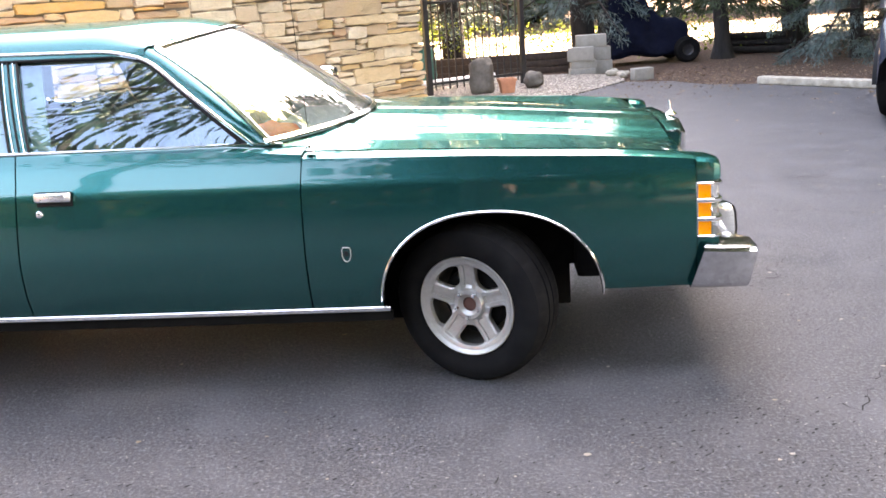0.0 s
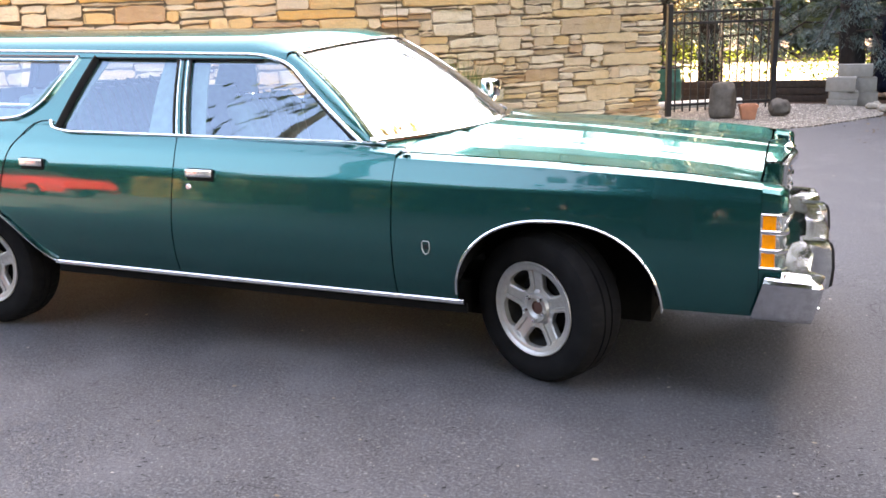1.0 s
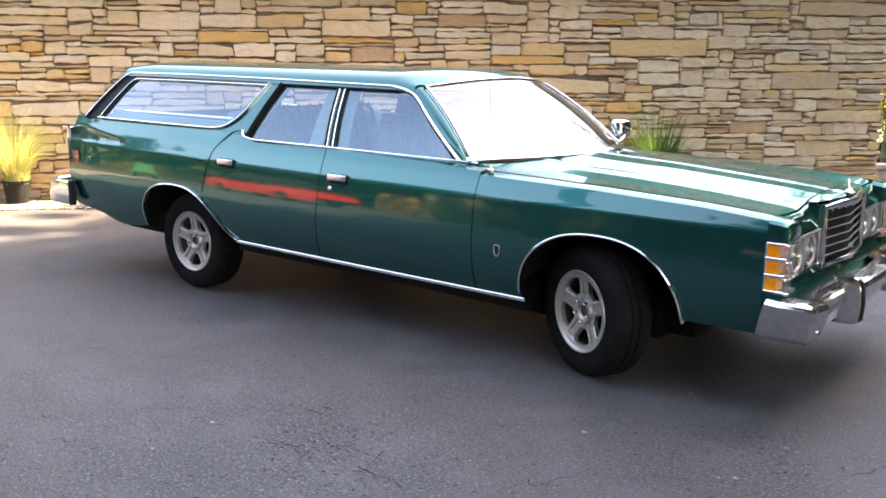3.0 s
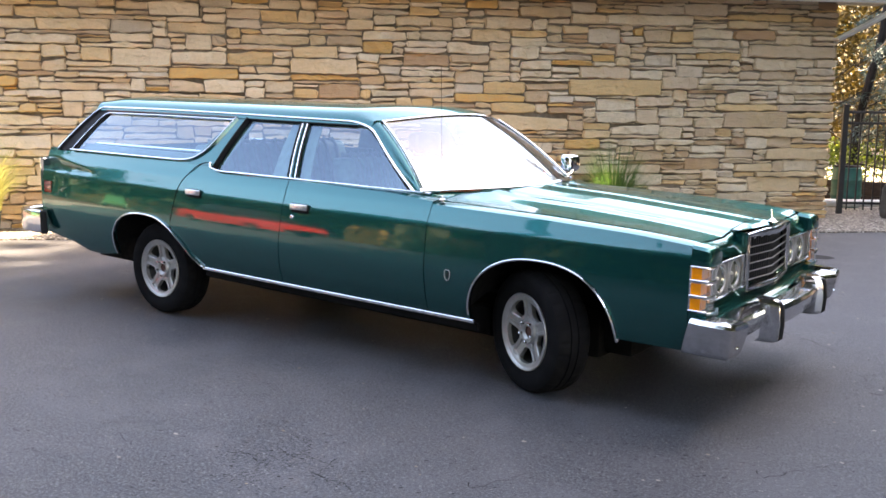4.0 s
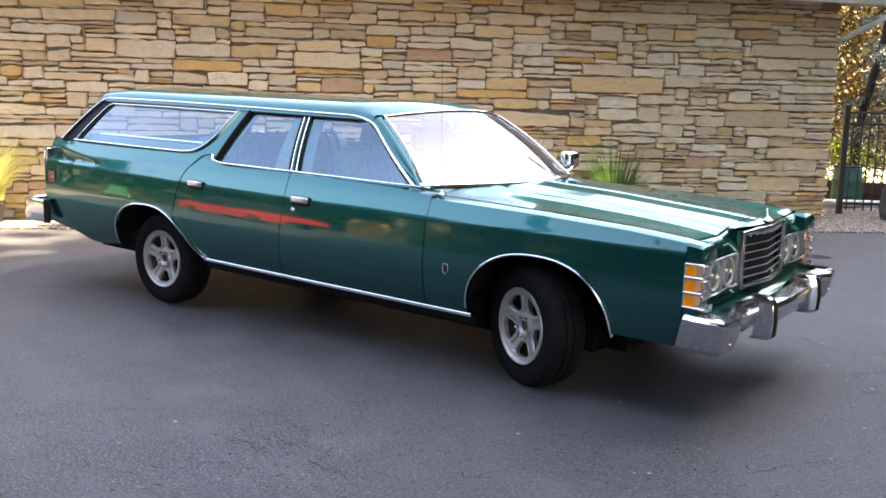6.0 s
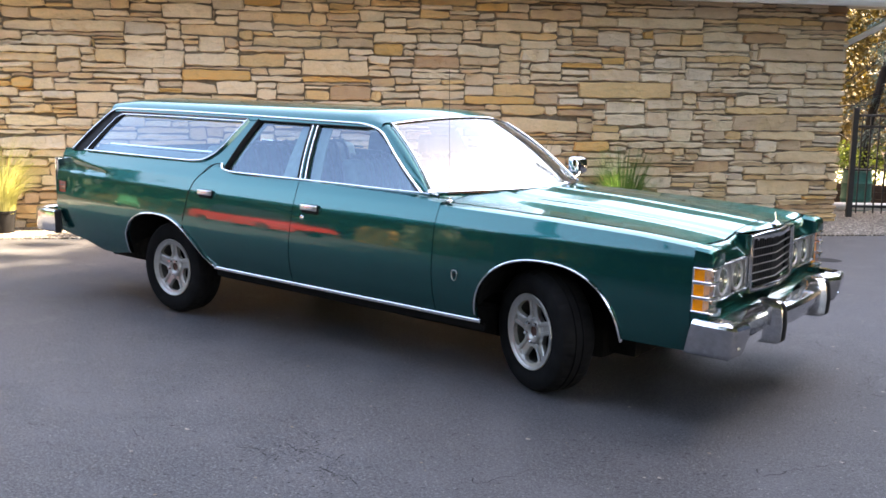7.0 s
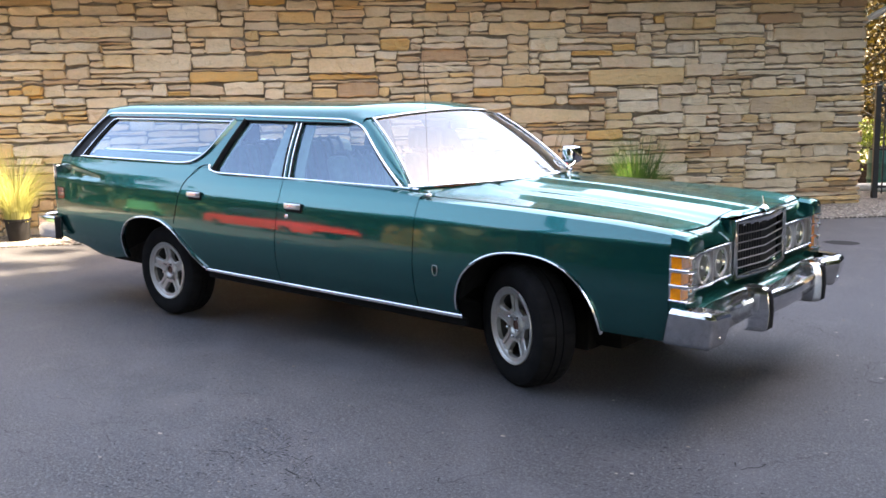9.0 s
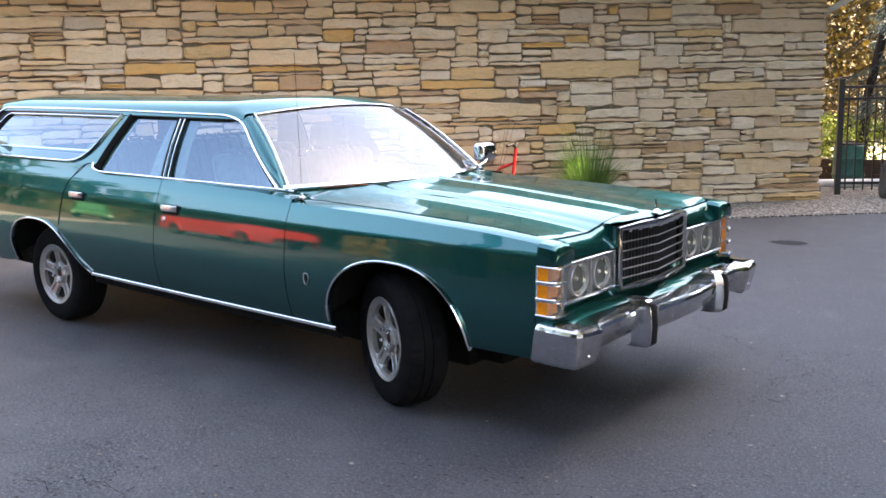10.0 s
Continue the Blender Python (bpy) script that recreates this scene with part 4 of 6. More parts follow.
STEER = -25.0
build_wheel(pose(0.034, -0.838, 0.327, 0, 0, STEER), "steered front wheel with silver five-spoke rim")
build_wheel(pose(-3.072, -0.840, 0.340), "rear wheel with silver five-spoke rim")
build_wheel(pose(-0.02, 0.825, 0.338, 0, 0, STEER + 180), "steered front wheel with silver five-spoke rim")
build_wheel(pose(-3.072, 0.840, 0.340, 0, 0, 180), "rear wheel with silver five-spoke rim")

# ---- mirror and aerial ----
b = sweep([(-0.80, 0.895, 0.992), (-0.785, 0.925, 1.000), (-0.780, 0.985, 1.020), (-0.785, 1.040, 1.055)], circle(0.012, 10))
mirror = cpart("door_mirror", b, CHROME, None, "chrome door mirror on a slim stem")
cpart("mirror_foot", box(-0.90, -0.74, 0.875, 0.925, 0.985, 1.004, 0.006), CHROME, mirror)
shell = []
for x, w, h in ((-0.850, 0.090, 0.064), (-0.825, 0.092, 0.066), (-0.798, 0.088, 0.062), (-0.778, 0.072, 0.050), (-0.770, 0.048, 0.032)):
    shell.append([Vector((x, 1.050 + w * math.copysign(abs(math.cos(a)) ** 0.45, math.cos(a)), 1.090 + h * math.copysign(abs(math.sin(a)) ** 0.45, math.sin(a)))) for a in spread(0, 2 * math.pi, 32)[:-1]])
b = grid(shell, close_u=True)
b.verts.index_update()
b.faces.new(sorted(b.verts, key=lambda q: q.index)[-32:])
cpart("mirror_shell", b, CHROME, mirror)
cpart("mirror_glass", box(-0.853, -0.845, 0.968, 1.132, 1.030, 1.150, 0.004), CHROME, mirror)
base = (-0.577, -0.905)
b = lathe([(0.0001, 0.022), (0.008, 0.018), (0.010, 0.006), (0.020, 0.0), (0.020, -0.01)], 16, "z")
for v in b.verts:
    v.co += Vector((*base, 0.985))
aerial = cpart("radio_aerial", b, CHROME, None, "thin radio aerial on a small chrome base")
cpart("aerial_mast", sweep([(*base, 1.0), (base[0] - 0.01, base[1] + 0.005, 1.34), (base[0] - 0.02, base[1] + 0.010, 1.72)], circle(0.0012, 5)), BLACK, aerial)

# ---- cabin ----
def bench(x, width, tall, lean, label):
    """A bench seat whose base begins at x."""
    seat = cpart("bench_seat", box(x - 0.02, x + 0.50, -width, width, 0.42, 0.60, 0.05, 3), VINYL, None, label)
    b = box(-0.07, 0.07, -width, width, 0.0, tall, 0.05, 4)
    for v in b.verts:
        v.co = Vector((x + v.co.x - lean * v.co.z, v.co.y, 0.56 + v.co.z))
    cpart("backrest", b, VINYL, seat)
    n = 12
    for k in range(n):
        y = -width + 0.08 + (2 * width - 0.16) * (k + 0.5) / n
        p = [(x + 0.070 - lean * z, y, 0.56 + z) for z in (0.08, tall * 0.5, tall - 0.05)] + [(x + 0.04 - lean * tall, y, 0.56 + tall + 0.004), (x - 0.05 - lean * tall, y, 0.56 + tall + 0.002)]
        cpart("pleat", sweep(p, rrect(0.024, 0.062, 0.010, 2), up=(1, 0, 0)), VINYL_LIGHT, seat)
    return seat


bench(-2.70, 0.74, 0.60, 0.25, "green vinyl rear bench with pale pleated inserts")


def front_seat(y, tall, rest):
    """A front seat with a pleated back; rest: whether it has a head rest."""
    seat = cpart("front_seat", box(-1.50, -0.98, y - 0.29, y + 0.29, 0.42, 0.60, 0.05, 3), VINYL, None, "green vinyl front seat with pale pleats")
    b = box(-0.07, 0.07, y - 0.28, y + 0.28, 0.0, tall, 0.05, 4)
    for v in b.verts:
        v.co = Vector((-1.48 + v.co.x - 0.2 * v.co.z, v.co.y, 0.56 + v.co.z))
    cpart("backrest", b, VINYL, seat)
    for k in range(5):
        yk = y + 0.085 * (k - 2)
        pts = [(-1.408 - 0.2 * z, yk, 0.56 + z) for z in (0.08, tall * 0.5, tall - 0.05)] + [(-1.44 - 0.2 * tall, yk, 0.564 + tall), (-1.53 - 0.2 * tall, yk, 0.562 + tall)]
        cpart("pleat", sweep(pts, rrect(0.024, 0.070, 0.010, 2), up=(1, 0, 0)), VINYL_LIGHT, seat)
    if rest:
        cpart("head_rest", box(-1.72, -1.62, y - 0.15, y + 0.15, 0.56 + tall + 0.015, 0.56 + tall + 0.17, 0.04, 4), VINYL, seat)
        cpart("head_rest_post", box(-1.675, -1.660, y - 0.02, y + 0.02, 0.54 + tall, 0.58 + tall, 0.004), CHROME, seat)


front_seat(-0.38, 0.58, False)
front_seat(0.38, 0.56, True)
cpart("dashboard", box(-0.95, -0.60, -0.80, 0.80, 0.70, 0.955, 0.05, 3), GREEN_HARD, None, "dark green dashboard")
b = bmesh.new()
ring = [(0.0, 0.195 * math.cos(2 * math.pi * k / 40), 0.195 * math.sin(2 * math.pi * k / 40)) for k in range(40)]
sweep(ring, circle(0.013, 8), up=(1, 0, 0), closed=True, bm=b)
sweep([(0, -0.19, 0.0), (0.02, 0, -0.02), (0, 0.19, 0.0)], rrect(0.012, 0.05, 0.005, 1), bm=b)
m = pose(-1.02, 0.38, 0.93, 0, -28, 0)
for v in b.verts:
    v.co = m @ v.co
wheel_s = cpart("steering_wheel", b, GREEN_HARD, None, "dark green steering wheel")
cpart("column", sweep([(-1.0, 0.38, 0.92), (-0.75, 0.38, 0.80)], circle(0.03, 10)), GREEN_HARD, wheel_s)
cpart("cargo_floor", box(-4.42, -2.62, -0.86, 0.86, 0.66, 0.69, 0.01), GREEN_HARD)
for side in (-1, 1):
    lin = ruled([(-4.20, 0.70), (-4.12, 1.10)], [(-2.55, 0.70), (-2.55, 1.10)], side, 6, 8, -0.060)
    for v in lin.verts:
        v.co.y = side * min(abs(v.co.y), 0.86)
    cpart("cabin_lining", lip(lin, 0.02, side), VINYL)
    cpart("door_lining", box(-2.6, -0.70, side * 0.865 - 0.012, side * 0.865 + 0.012, 0.40, 0.985, 0.01), VINYL)
    cpart("grab_rail", sweep([(-4.0, side * 0.80, 1.11), (-3.3, side * 0.80, 1.115), (-2.75, side * 0.80, 1.12)], circle(0.010, 6)), TRIM)
cloth = lathe([(0.0001, 0.055), (0.05, 0.050), (0.085, 0.030), (0.10, 0.0)], 20, "z")
for v in cloth.verts:
    k = 1 + 0.25 * math.sin(v.co.x * 70) * math.cos(v.co.y * 55)
    v.co = Vector((-0.86 + v.co.x * 1.3, -0.30 + v.co.y * 1.6, 0.955 + v.co.z * k))
cpart("dashboard_cloth", cloth, simple("orange_cloth", (0.55, 0.10, 0.03), 0.9, 0.0, 0.3, 30.0, 0.4), None, "orange cloth on the dashboard")
b = sweep([(-1.08, -0.07, 1.335), (-1.08, 0.0, 1.338), (-1.08, 0.11, 1.335)], rrect(0.02, 0.055, 0.008, 2))
cpart("interior_mirror", b, BLACK)


# ---- ground ----
def slab(name, outline, z, mat, label, category, depth=0.03, kind="structure"):
    b = bmesh.new()
    top = b.faces.new([b.verts.new((x, y, z)) for x, y in outline])
    r = bmesh.ops.extrude_face_region(b, geom=[top])
    for v in (g for g in r["geom"] if isinstance(g, bmesh.types.BMVert)):
        v.co.z -= depth
    ob = part(name, b, mat, None, "", False)
    return tagged(ob, label, category, "", kind)


WALL_A = radians(46.0)
WD = Vector((math.cos(WALL_A), math.sin(WALL_A), 0))     # along the wall towards its free corner
WN = Vector((WD.y, -WD.x, 0))                            # out of its face
WC = Vector((-0.848, 8.739, 0))                          # foot of the corner


def wall_pt(s, out=0.0, z=0.0):
    """s metres from the corner along the wall, out of its face."""
    return WC - WD * s + WN * out + Vector((0, 0, z))


b = bmesh.new()
R = 600
pts = [b.verts.new((R * math.cos(2 * math.pi * k / 48), R * math.sin(2 * math.pi * k / 48), -0.03)) for k in range(48)]
b.faces.new(pts)
tagged(part("ground", b, SOIL, None, "", False), "brown mulch and soil ground around the driveway", "ground", "", "structure")

slab("driveway", [tuple(wall_pt(34, 0.90).xy), tuple(wall_pt(10.5, 1.03).xy), tuple(wall_pt(1.2, 1.46).xy), tuple(wall_pt(0.0, 1.52).xy), (1.18, 8.33), (2.1, 9.62), (2.75, 9.3), (3.1, 8.6), (3.72, 8.3), (4.75, 7.1), (9.5, 2.0), (16, -3.0), (24, -14), (8, -40), (-44, -44), (-60, -30)],
     0.0, ASPHALT, "dark weathered asphalt driveway with cracks", "driveway")
slab("gravel_bed", [tuple(wall_pt(34, 0.895).xy), tuple(wall_pt(10.5, 1.025).xy), tuple(wall_pt(1.2, 1.455).xy), tuple(wall_pt(0.0, 1.515).xy), (1.175, 8.335), (2.1, 9.63), (2.2, 10.6), (1.3, 11.3), (-1.6, 11.6), tuple(wall_pt(-1.2, -2.0).xy), tuple(wall_pt(34, -0.1).xy)],
     0.014, GRAVEL, "pale gravel bed along the foot of the wall", "gravel")

# ---- the stone wall ----
WALL_L, WALL_H = 15.0, 3.0
b = bmesh.new()
prof = [wall_pt(WALL_L, 0), wall_pt(0.03, 0), wall_pt(0.03, -0.30), wall_pt(WALL_L, -0.30)]
lo = [b.verts.new(p) for p in prof]
hi = [b.verts.new(p + Vector((0, 0, WALL_H))) for p in prof]
for i in range(4):
    b.faces.new([lo[i], lo[(i + 1) % 4], hi[(i + 1) % 4], hi[i]])
b.faces.new(hi)
wall = tagged(part("wall_house", b, MORTAR, None, "", False), "house wall of tan ledgestone in irregular courses", "wall", "", "structure")


# the large stones that stand out in the face: metres from the corner, height of the foot, width, height
LARGE = ((8.92, 1.98, 0.70, 0.23), (7.70, 2.01, 0.55, 0.19), (6.65, 1.92, 0.83, 0.19), (8.42, 2.17, 0.30, 0.21), (8.59, 2.59, 0.60, 0.18), (6.61, 1.61, 0.53, 0.19), (10.48, 2.40, 0.56, 0.14), (10.02, 2.23, 0.79, 0.12),
         (9.97, 1.36, 0.25, 0.19), (10.47, 1.26, 0.60, 0.15), (10.35, 0.98, 0.77, 0.19), (2.55, 1.69, 1.28, 0.23), (3.86, 1.22, 1.05, 0.22), (2.43, 2.09, 0.39, 0.18), (3.15, 2.38, 0.45, 0.20), (2.91, 1.34, 0.57, 0.15),
         (2.59, 1.32, 0.31, 0.19), (0.70, 1.27, 0.95, 0.22), (1.27, 1.60, 0.34, 0.19), (0.42, 0.39, 0.79, 0.21), (1.65, 0.70, 0.51, 0.16), (0.02, 0.84, 0.95, 0.16), (0.02, 2.22, 1.28, 0.18), (2.15, 2.61, 1.24, 0.15))


def pack_stones(length, height, seed):
    """Random ashlar: rectangles (s, z, w, h) laid up from the lowest gap, round the large stones."""
    rng = random.Random(seed)
    ds, dz = 0.035, 0.0125
    n, rows = int(length / ds), int(height / dz)
    full = np.zeros((rows, n), bool)
    out = []

    def lay(i, r, w, h):
        full[r:r + h, i:i + w] = True
        out.append((i * ds, r * dz, w * ds, h * dz))
    for s, z, w, h in LARGE:
        lay(round(s / ds), round(z / dz), round(w / ds), round(h / dz))
    for r in range(rows):
        for i in range(n):
            if full[r, i]:
                continue
            run = 1
            while i + run < n and not full[r, i + run]:
                run += 1
            w = int(rng.triangular(0.14, 1.15, 0.30) / ds)
            if run - w < 5 or run < 8:
                w = run if run < 26 else run // 2
            room = 0
            while r + room < rows and not full[r + room, i:i + w].any():
                room += 1
            h = int(rng.choice((0.050, 0.0625, 0.075, 0.075, 0.0875, 0.0875, 0.10, 0.1125, 0.125, 0.15, 0.175)) / dz)
            if w * ds > 0.75:
                h = min(h, 9)
            if w * ds < 0.16:
                h = max(h, 7)
            for side in (i - 1, i + w):                      # run level with a neighbour's top
                if 0 <= side < n and full[r, side]:
                    up = 1
                    while r + up < rows and full[r + up, side]:
                        up += 1
                    if abs(up - h) <= 2 and up > 2:
                        h = up
            h = room if room - h < 4 and room < 16 else min(h, room)
            lay(i, r, w, h)
    return out


def stone_mesh(s, z, w, h, rng):
    """One rough slab: points in the wall's frame (s, out, z) and its faces."""
    g = 0.0065
    proud = rng.uniform(0.018, 0.088)
    s0, s1, z0, z1 = s + g, s + w - g, z + g, z + h - g
    nx = max(4, min(10, int(w / 0.075)))
    j = lambda a: rng.uniform(-a, a)
    r = min(0.011, h * 0.15)
    lows = [z0 + j(0.010) for _ in range(nx + 1)]
    tops = [z1 + j(0.010) for _ in range(nx + 1)]
    if rng.random() < 0.38:
        k = rng.uniform(-0.32, 0.32) * h
        tops = [t - abs(k) * (i / nx if k > 0 else 1 - i / nx) for i, t in enumerate(tops)]
    ea, eb = j(0.022), j(0.022)
    # knocked-off corners
    for ends in ((0, 1), (nx, nx - 1)):
        for row, sign in ((lows, 1), (tops, -1)):
            c = rng.uniform(0.0, 0.32) * min(h, 0.10)
            row[ends[0]] += sign * c
            row[ends[1]] += sign * c * 0.25
    xs = [s0 + (s1 - s0) * i / nx for i in range(nx + 1)]
    e1 = min(0.022, w * 0.12)
    xs[1], xs[-2] = s0 + e1, s1 - e1
    pts, rows = [], []
    tilt = j(0.012)
    for ring, (inset, out) in enumerate(((0.0, 0.0), (0.0, proud - r * 0.8), (r, proud))):
        lo_row, hi_row = [], []
        for i, x in enumerate(xs):
            e = inset * (1 if i == 0 else -1 if i == nx else 0)
            skew = ea if i == 0 else eb if i == nx else 0
            lo_row.append((x + e - skew * 0.5, out + (j(0.010) + tilt if ring == 2 else 0), lows[i] + inset))
            hi_row.append((x + e + skew * 0.5, out + (j(0.010) - tilt if ring == 2 else 0), tops[i] - inset))
        rows.append((lo_row, hi_row))
    faces = []
    base = []
    for lo_row, hi_row in rows:
        loop = lo_row + hi_row[::-1]
        base.append(len(pts))
        pts += loop
    m = 2 * (nx + 1)
    for a in (0, 1):
        for i in range(m):
            faces.append((base[a] + i, base[a] + (i + 1) % m, base[a + 1] + (i + 1) % m, base[a + 1] + i))
    for i in range(nx):
        faces.append((base[2] + i, base[2] + i + 1, base[2] + m - 2 - i, base[2] + m - 1 - i))
    return pts, faces


def to_wall(p):
    return wall_pt(p[0], p[1], p[2])


stones = pack_stones(WALL_L, WALL_H, 7)
rng = random.Random(11)
shapes = [(s, z, stone_mesh(s, z, w, h, rng), w, h) for s, z, w, h in stones]
shapes.sort(key=lambda q: abs(q[0] - 5.0) + 0.25 * q[1])
rest_pts, rest_faces = [], []
for k, (s, z, (pts, faces), w, h) in enumerate(shapes):
    P = [to_wall(p) for p in pts]
    if k < 300:
        me = bpy.data.meshes.new("stone")
        me.from_pydata(P, [], faces)
        me.materials.append(STONE)
        new("stone", me).parent = wall
    else:
        o = len(rest_pts)
        rest_pts += P
        rest_faces += [tuple(i + o for i in f) for f in faces]
me = bpy.data.meshes.new("stones_further_off")
me.from_pydata(rest_pts, [], rest_faces)
me.materials.append(STONE_JOINED)
ob = new("stones_further_off", me)
ob.parent = wall
ob["kind"] = "stuff"

# eave, gutter and downpipe over the wall
EAVE_END = -0.80
b = bmesh.new()
prof = [(-0.35, WALL_H + 0.004), (0.55, WALL_H + 0.004), (0.55, WALL_H + 0.16), (-0.35, WALL_H + 0.24)]
A, C = [b.verts.new(wall_pt(WALL_L, o, z)) for o, z in prof], [b.verts.new(wall_pt(EAVE_END, o, z)) for o, z in prof]
for i in range(4):
    b.faces.new([A[i], A[(i + 1) % 4], C[(i + 1) % 4], C[i]])
b.faces.new(C[::-1])
b.faces.new(A)
GREY_PAINT = simple("grey_soffit_paint", (0.40, 0.40, 0.39), 0.6, 0.0, 0.08, 5.0, 0.05)
tagged(part("eave", b, GREY_PAINT, None, "", False), "painted soffit and eave overhanging the stone wall", "eave", "", "structure")
b = bmesh.new()
prof = [(0.555, WALL_H - 0.07), (0.66, WALL_H - 0.07), (0.69, WALL_H - 0.02), (0.70, WALL_H + 0.06), (0.685, WALL_H + 0.062), (0.672, WALL_H - 0.015), (0.65, WALL_H - 0.055), (0.57, WALL_H - 0.055), (0.57, WALL_H + 0.06), (0.555, WALL_H + 0.06)]
A, C = [b.verts.new(wall_pt(WALL_L, o, z)) for o, z in prof], [b.verts.new(wall_pt(EAVE_END - 0.02, o, z)) for o, z in prof]
n = len(prof)
for i in range(n):
    b.faces.new([A[i], A[(i + 1) % n], C[(i + 1) % n], C[i]])
b.faces.new(C[::-1])
gutter = tagged(part("gutter", b, WHITE_PAINT, None, "", False), "white metal gutter along the eave", "gutter", "", "structure")
pipe = [wall_pt(-0.50, 0.61, WALL_H - 0.06), wall_pt(-0.47, 0.57, WALL_H - 0.14), wall_pt(-0.24, 0.30, WALL_H - 0.33), wall_pt(-0.03, 0.0, WALL_H - 0.50), wall_pt(0.012, -0.09, WALL_H - 0.60), wall_pt(0.014, -0.10, WALL_H - 1.2), wall_pt(0.014, -0.10, 0.15)]
part("downpipe", sweep(pipe, rrect(0.075, 0.055, 0.012, 2), up=(0.2, 0.2, 0.7)), WHITE_PAINT, gutter, "white downpipe")
# the rest of the house: roof and the wall that returns at the corner
b = bmesh.new()
prof = [(0.60, WALL_H + 0.17), (-4.5, WALL_H + 0.75), (-9.0, WALL_H + 0.17), (-9.0, WALL_H + 0.05), (-4.5, WALL_H + 0.60), (0.60, WALL_H + 0.05)]
A, C = [b.verts.new(wall_pt(WALL_L + 0.4, o, z)) for o, z in prof], [b.verts.new(wall_pt(EAVE_END, o, z)) for o, z in prof]
for i in range(6):
    b.faces.new([A[i], A[(i + 1) % 6], C[(i + 1) % 6], C[i]])
b.faces.new(C[::-1])
b.faces.new(A)
SHINGLE = simple("grey_shingle", (0.13, 0.12, 0.115), 0.9, 0.0, 0.3, 20.0, 0.5)
tagged(part("roof_house", b, SHINGLE, None, "", False), "low grey shingle roof of the house", "roof", "", "structure")
for name, s0 in (("wall_return", 0.05), ("wall_far_end", WALL_L - 0.25)):
    b = bmesh.new()
    P = [wall_pt(s0, -0.302), wall_pt(s0 + 0.25, -0.302), wall_pt(s0 + 0.25, -8.6), wall_pt(s0, -8.6)]
    lo, hi = [b.verts.new(p) for p in P], [b.verts.new(p + Vector((0, 0, WALL_H))) for p in P]
    for i in range(4):
        b.faces.new([lo[i], lo[(i + 1) % 4], hi[(i + 1) % 4], hi[i]])
    b.faces.new(hi)
    tagged(part(name, b, MORTAR, None, "", False), "plain tan side wall of the house", "wall", "", "structure")


# ---- plants ----
def leaf_cloud(n, place, size, rng, flat=0.0, long=1.0, wide=0.42):
    """Many small bent leaves; place(rng) gives a spot and the way the leaf hangs."""
    V, F = [], []
    for _ in range(n):
        p, way = place(rng)
        w = Vector((rng.gauss(0, 1), rng.gauss(0, 1), rng.gauss(0, 1)))
        d = (way + w * 0.55).normalized()
        sd = d.cross(Vector((rng.gauss(0, 1), rng.gauss(0, 1), rng.gauss(0, 1) + flat))).normalized()
        s = size * rng.uniform(0.6, 1.4)
        o = len(V)
        nrm = d.cross(sd) * s * 0.18
        V += [p - sd * s * wide * 0.3, p + sd * s * wide * 0.3, p + d * s * 0.5 * long + sd * s * wide + nrm, p + d * s * 0.5 * long - sd * s * wide + nrm, p + d * s * long]
        F += [(o, o + 1, o + 2, o + 3), (o + 3, o + 2, o + 4)]
    return V, F


def raw(name, V, F, mat, parent=None, label=""):
    me = bpy.data.meshes.new(name)
    me.from_pydata(V, [], F)
    me.materials.append(mat)
    ob = new(name, me)
    if parent is not None:
        ob.parent = parent
    if label:
        ob["label"] = label
    return ob


def limb(points, r0, r1, b, n=7):
    P = [Vector(p) for p in points]
    rings = []
    for i, p in enumerate(P):
        t = (P[min(i + 1, len(P) - 1)] - P[max(i - 1, 0)]).normalized()
        s = t.cross(Vector((0.3, 0.9, 0.2))).normalized()
        w = s.cross(t)
        r = r0 + (r1 - r0) * i / (len(P) - 1)
        rings.append([b.verts.new(p + (s * math.cos(2 * math.pi * k / n) + w * math.sin(2 * math.pi * k / n)) * r) for k in range(n)])
    for i in range(len(P) - 1):
        for k in range(n):
            b.faces.new([rings[i][k], rings[i][(k + 1) % n], rings[i + 1][(k + 1) % n], rings[i + 1][k]])
    return b


BARK = make_bark("dark_bark", (0.008, 0.007, 0.007), (0.026, 0.022, 0.022))
# leaf colour darkened to stand in for shade inside the crowns
LEAF_SHADE = make_leaf("leaves_darkened_as_shaded", (0.012, 0.028, 0.012), (0.035, 0.065, 0.022), 0.2)
NEEDLES = make_leaf("dark_needles", (0.012, 0.030, 0.016), (0.035, 0.065, 0.028), 0.15)
NEEDLES_BLUE = make_leaf("blue_spruce_needles", (0.030, 0.060, 0.060), (0.075, 0.125, 0.118), 0.15)
LEAF_GOLD = make_leaf("autumn_leaves", (0.048, 0.036, 0.008), (0.15, 0.105, 0.020), 0.2)
# leaf colour brightened so the canopy glows as if backlit
LEAF_LIT = make_leaf("leaves_brightened_as_backlit", (0.22, 0.27, 0.10), (0.38, 0.42, 0.19), 0.62)
LEAF_GREEN = make_leaf("fresh_leaves", (0.06, 0.11, 0.015), (0.20, 0.25, 0.04), 0.40)
GRASS_GREEN = make_leaf("green_blades", (0.030, 0.090, 0.018), (0.105, 0.195, 0.045), 0.4)
GRASS_GOLD = make_leaf("yellow_blades", (0.26, 0.28, 0.08), (0.52, 0.49, 0.19), 0.4)
DRY = simple("dry_stalk", (0.36, 0.27, 0.16), 0.9, 0.0, 0.25, 30.0)


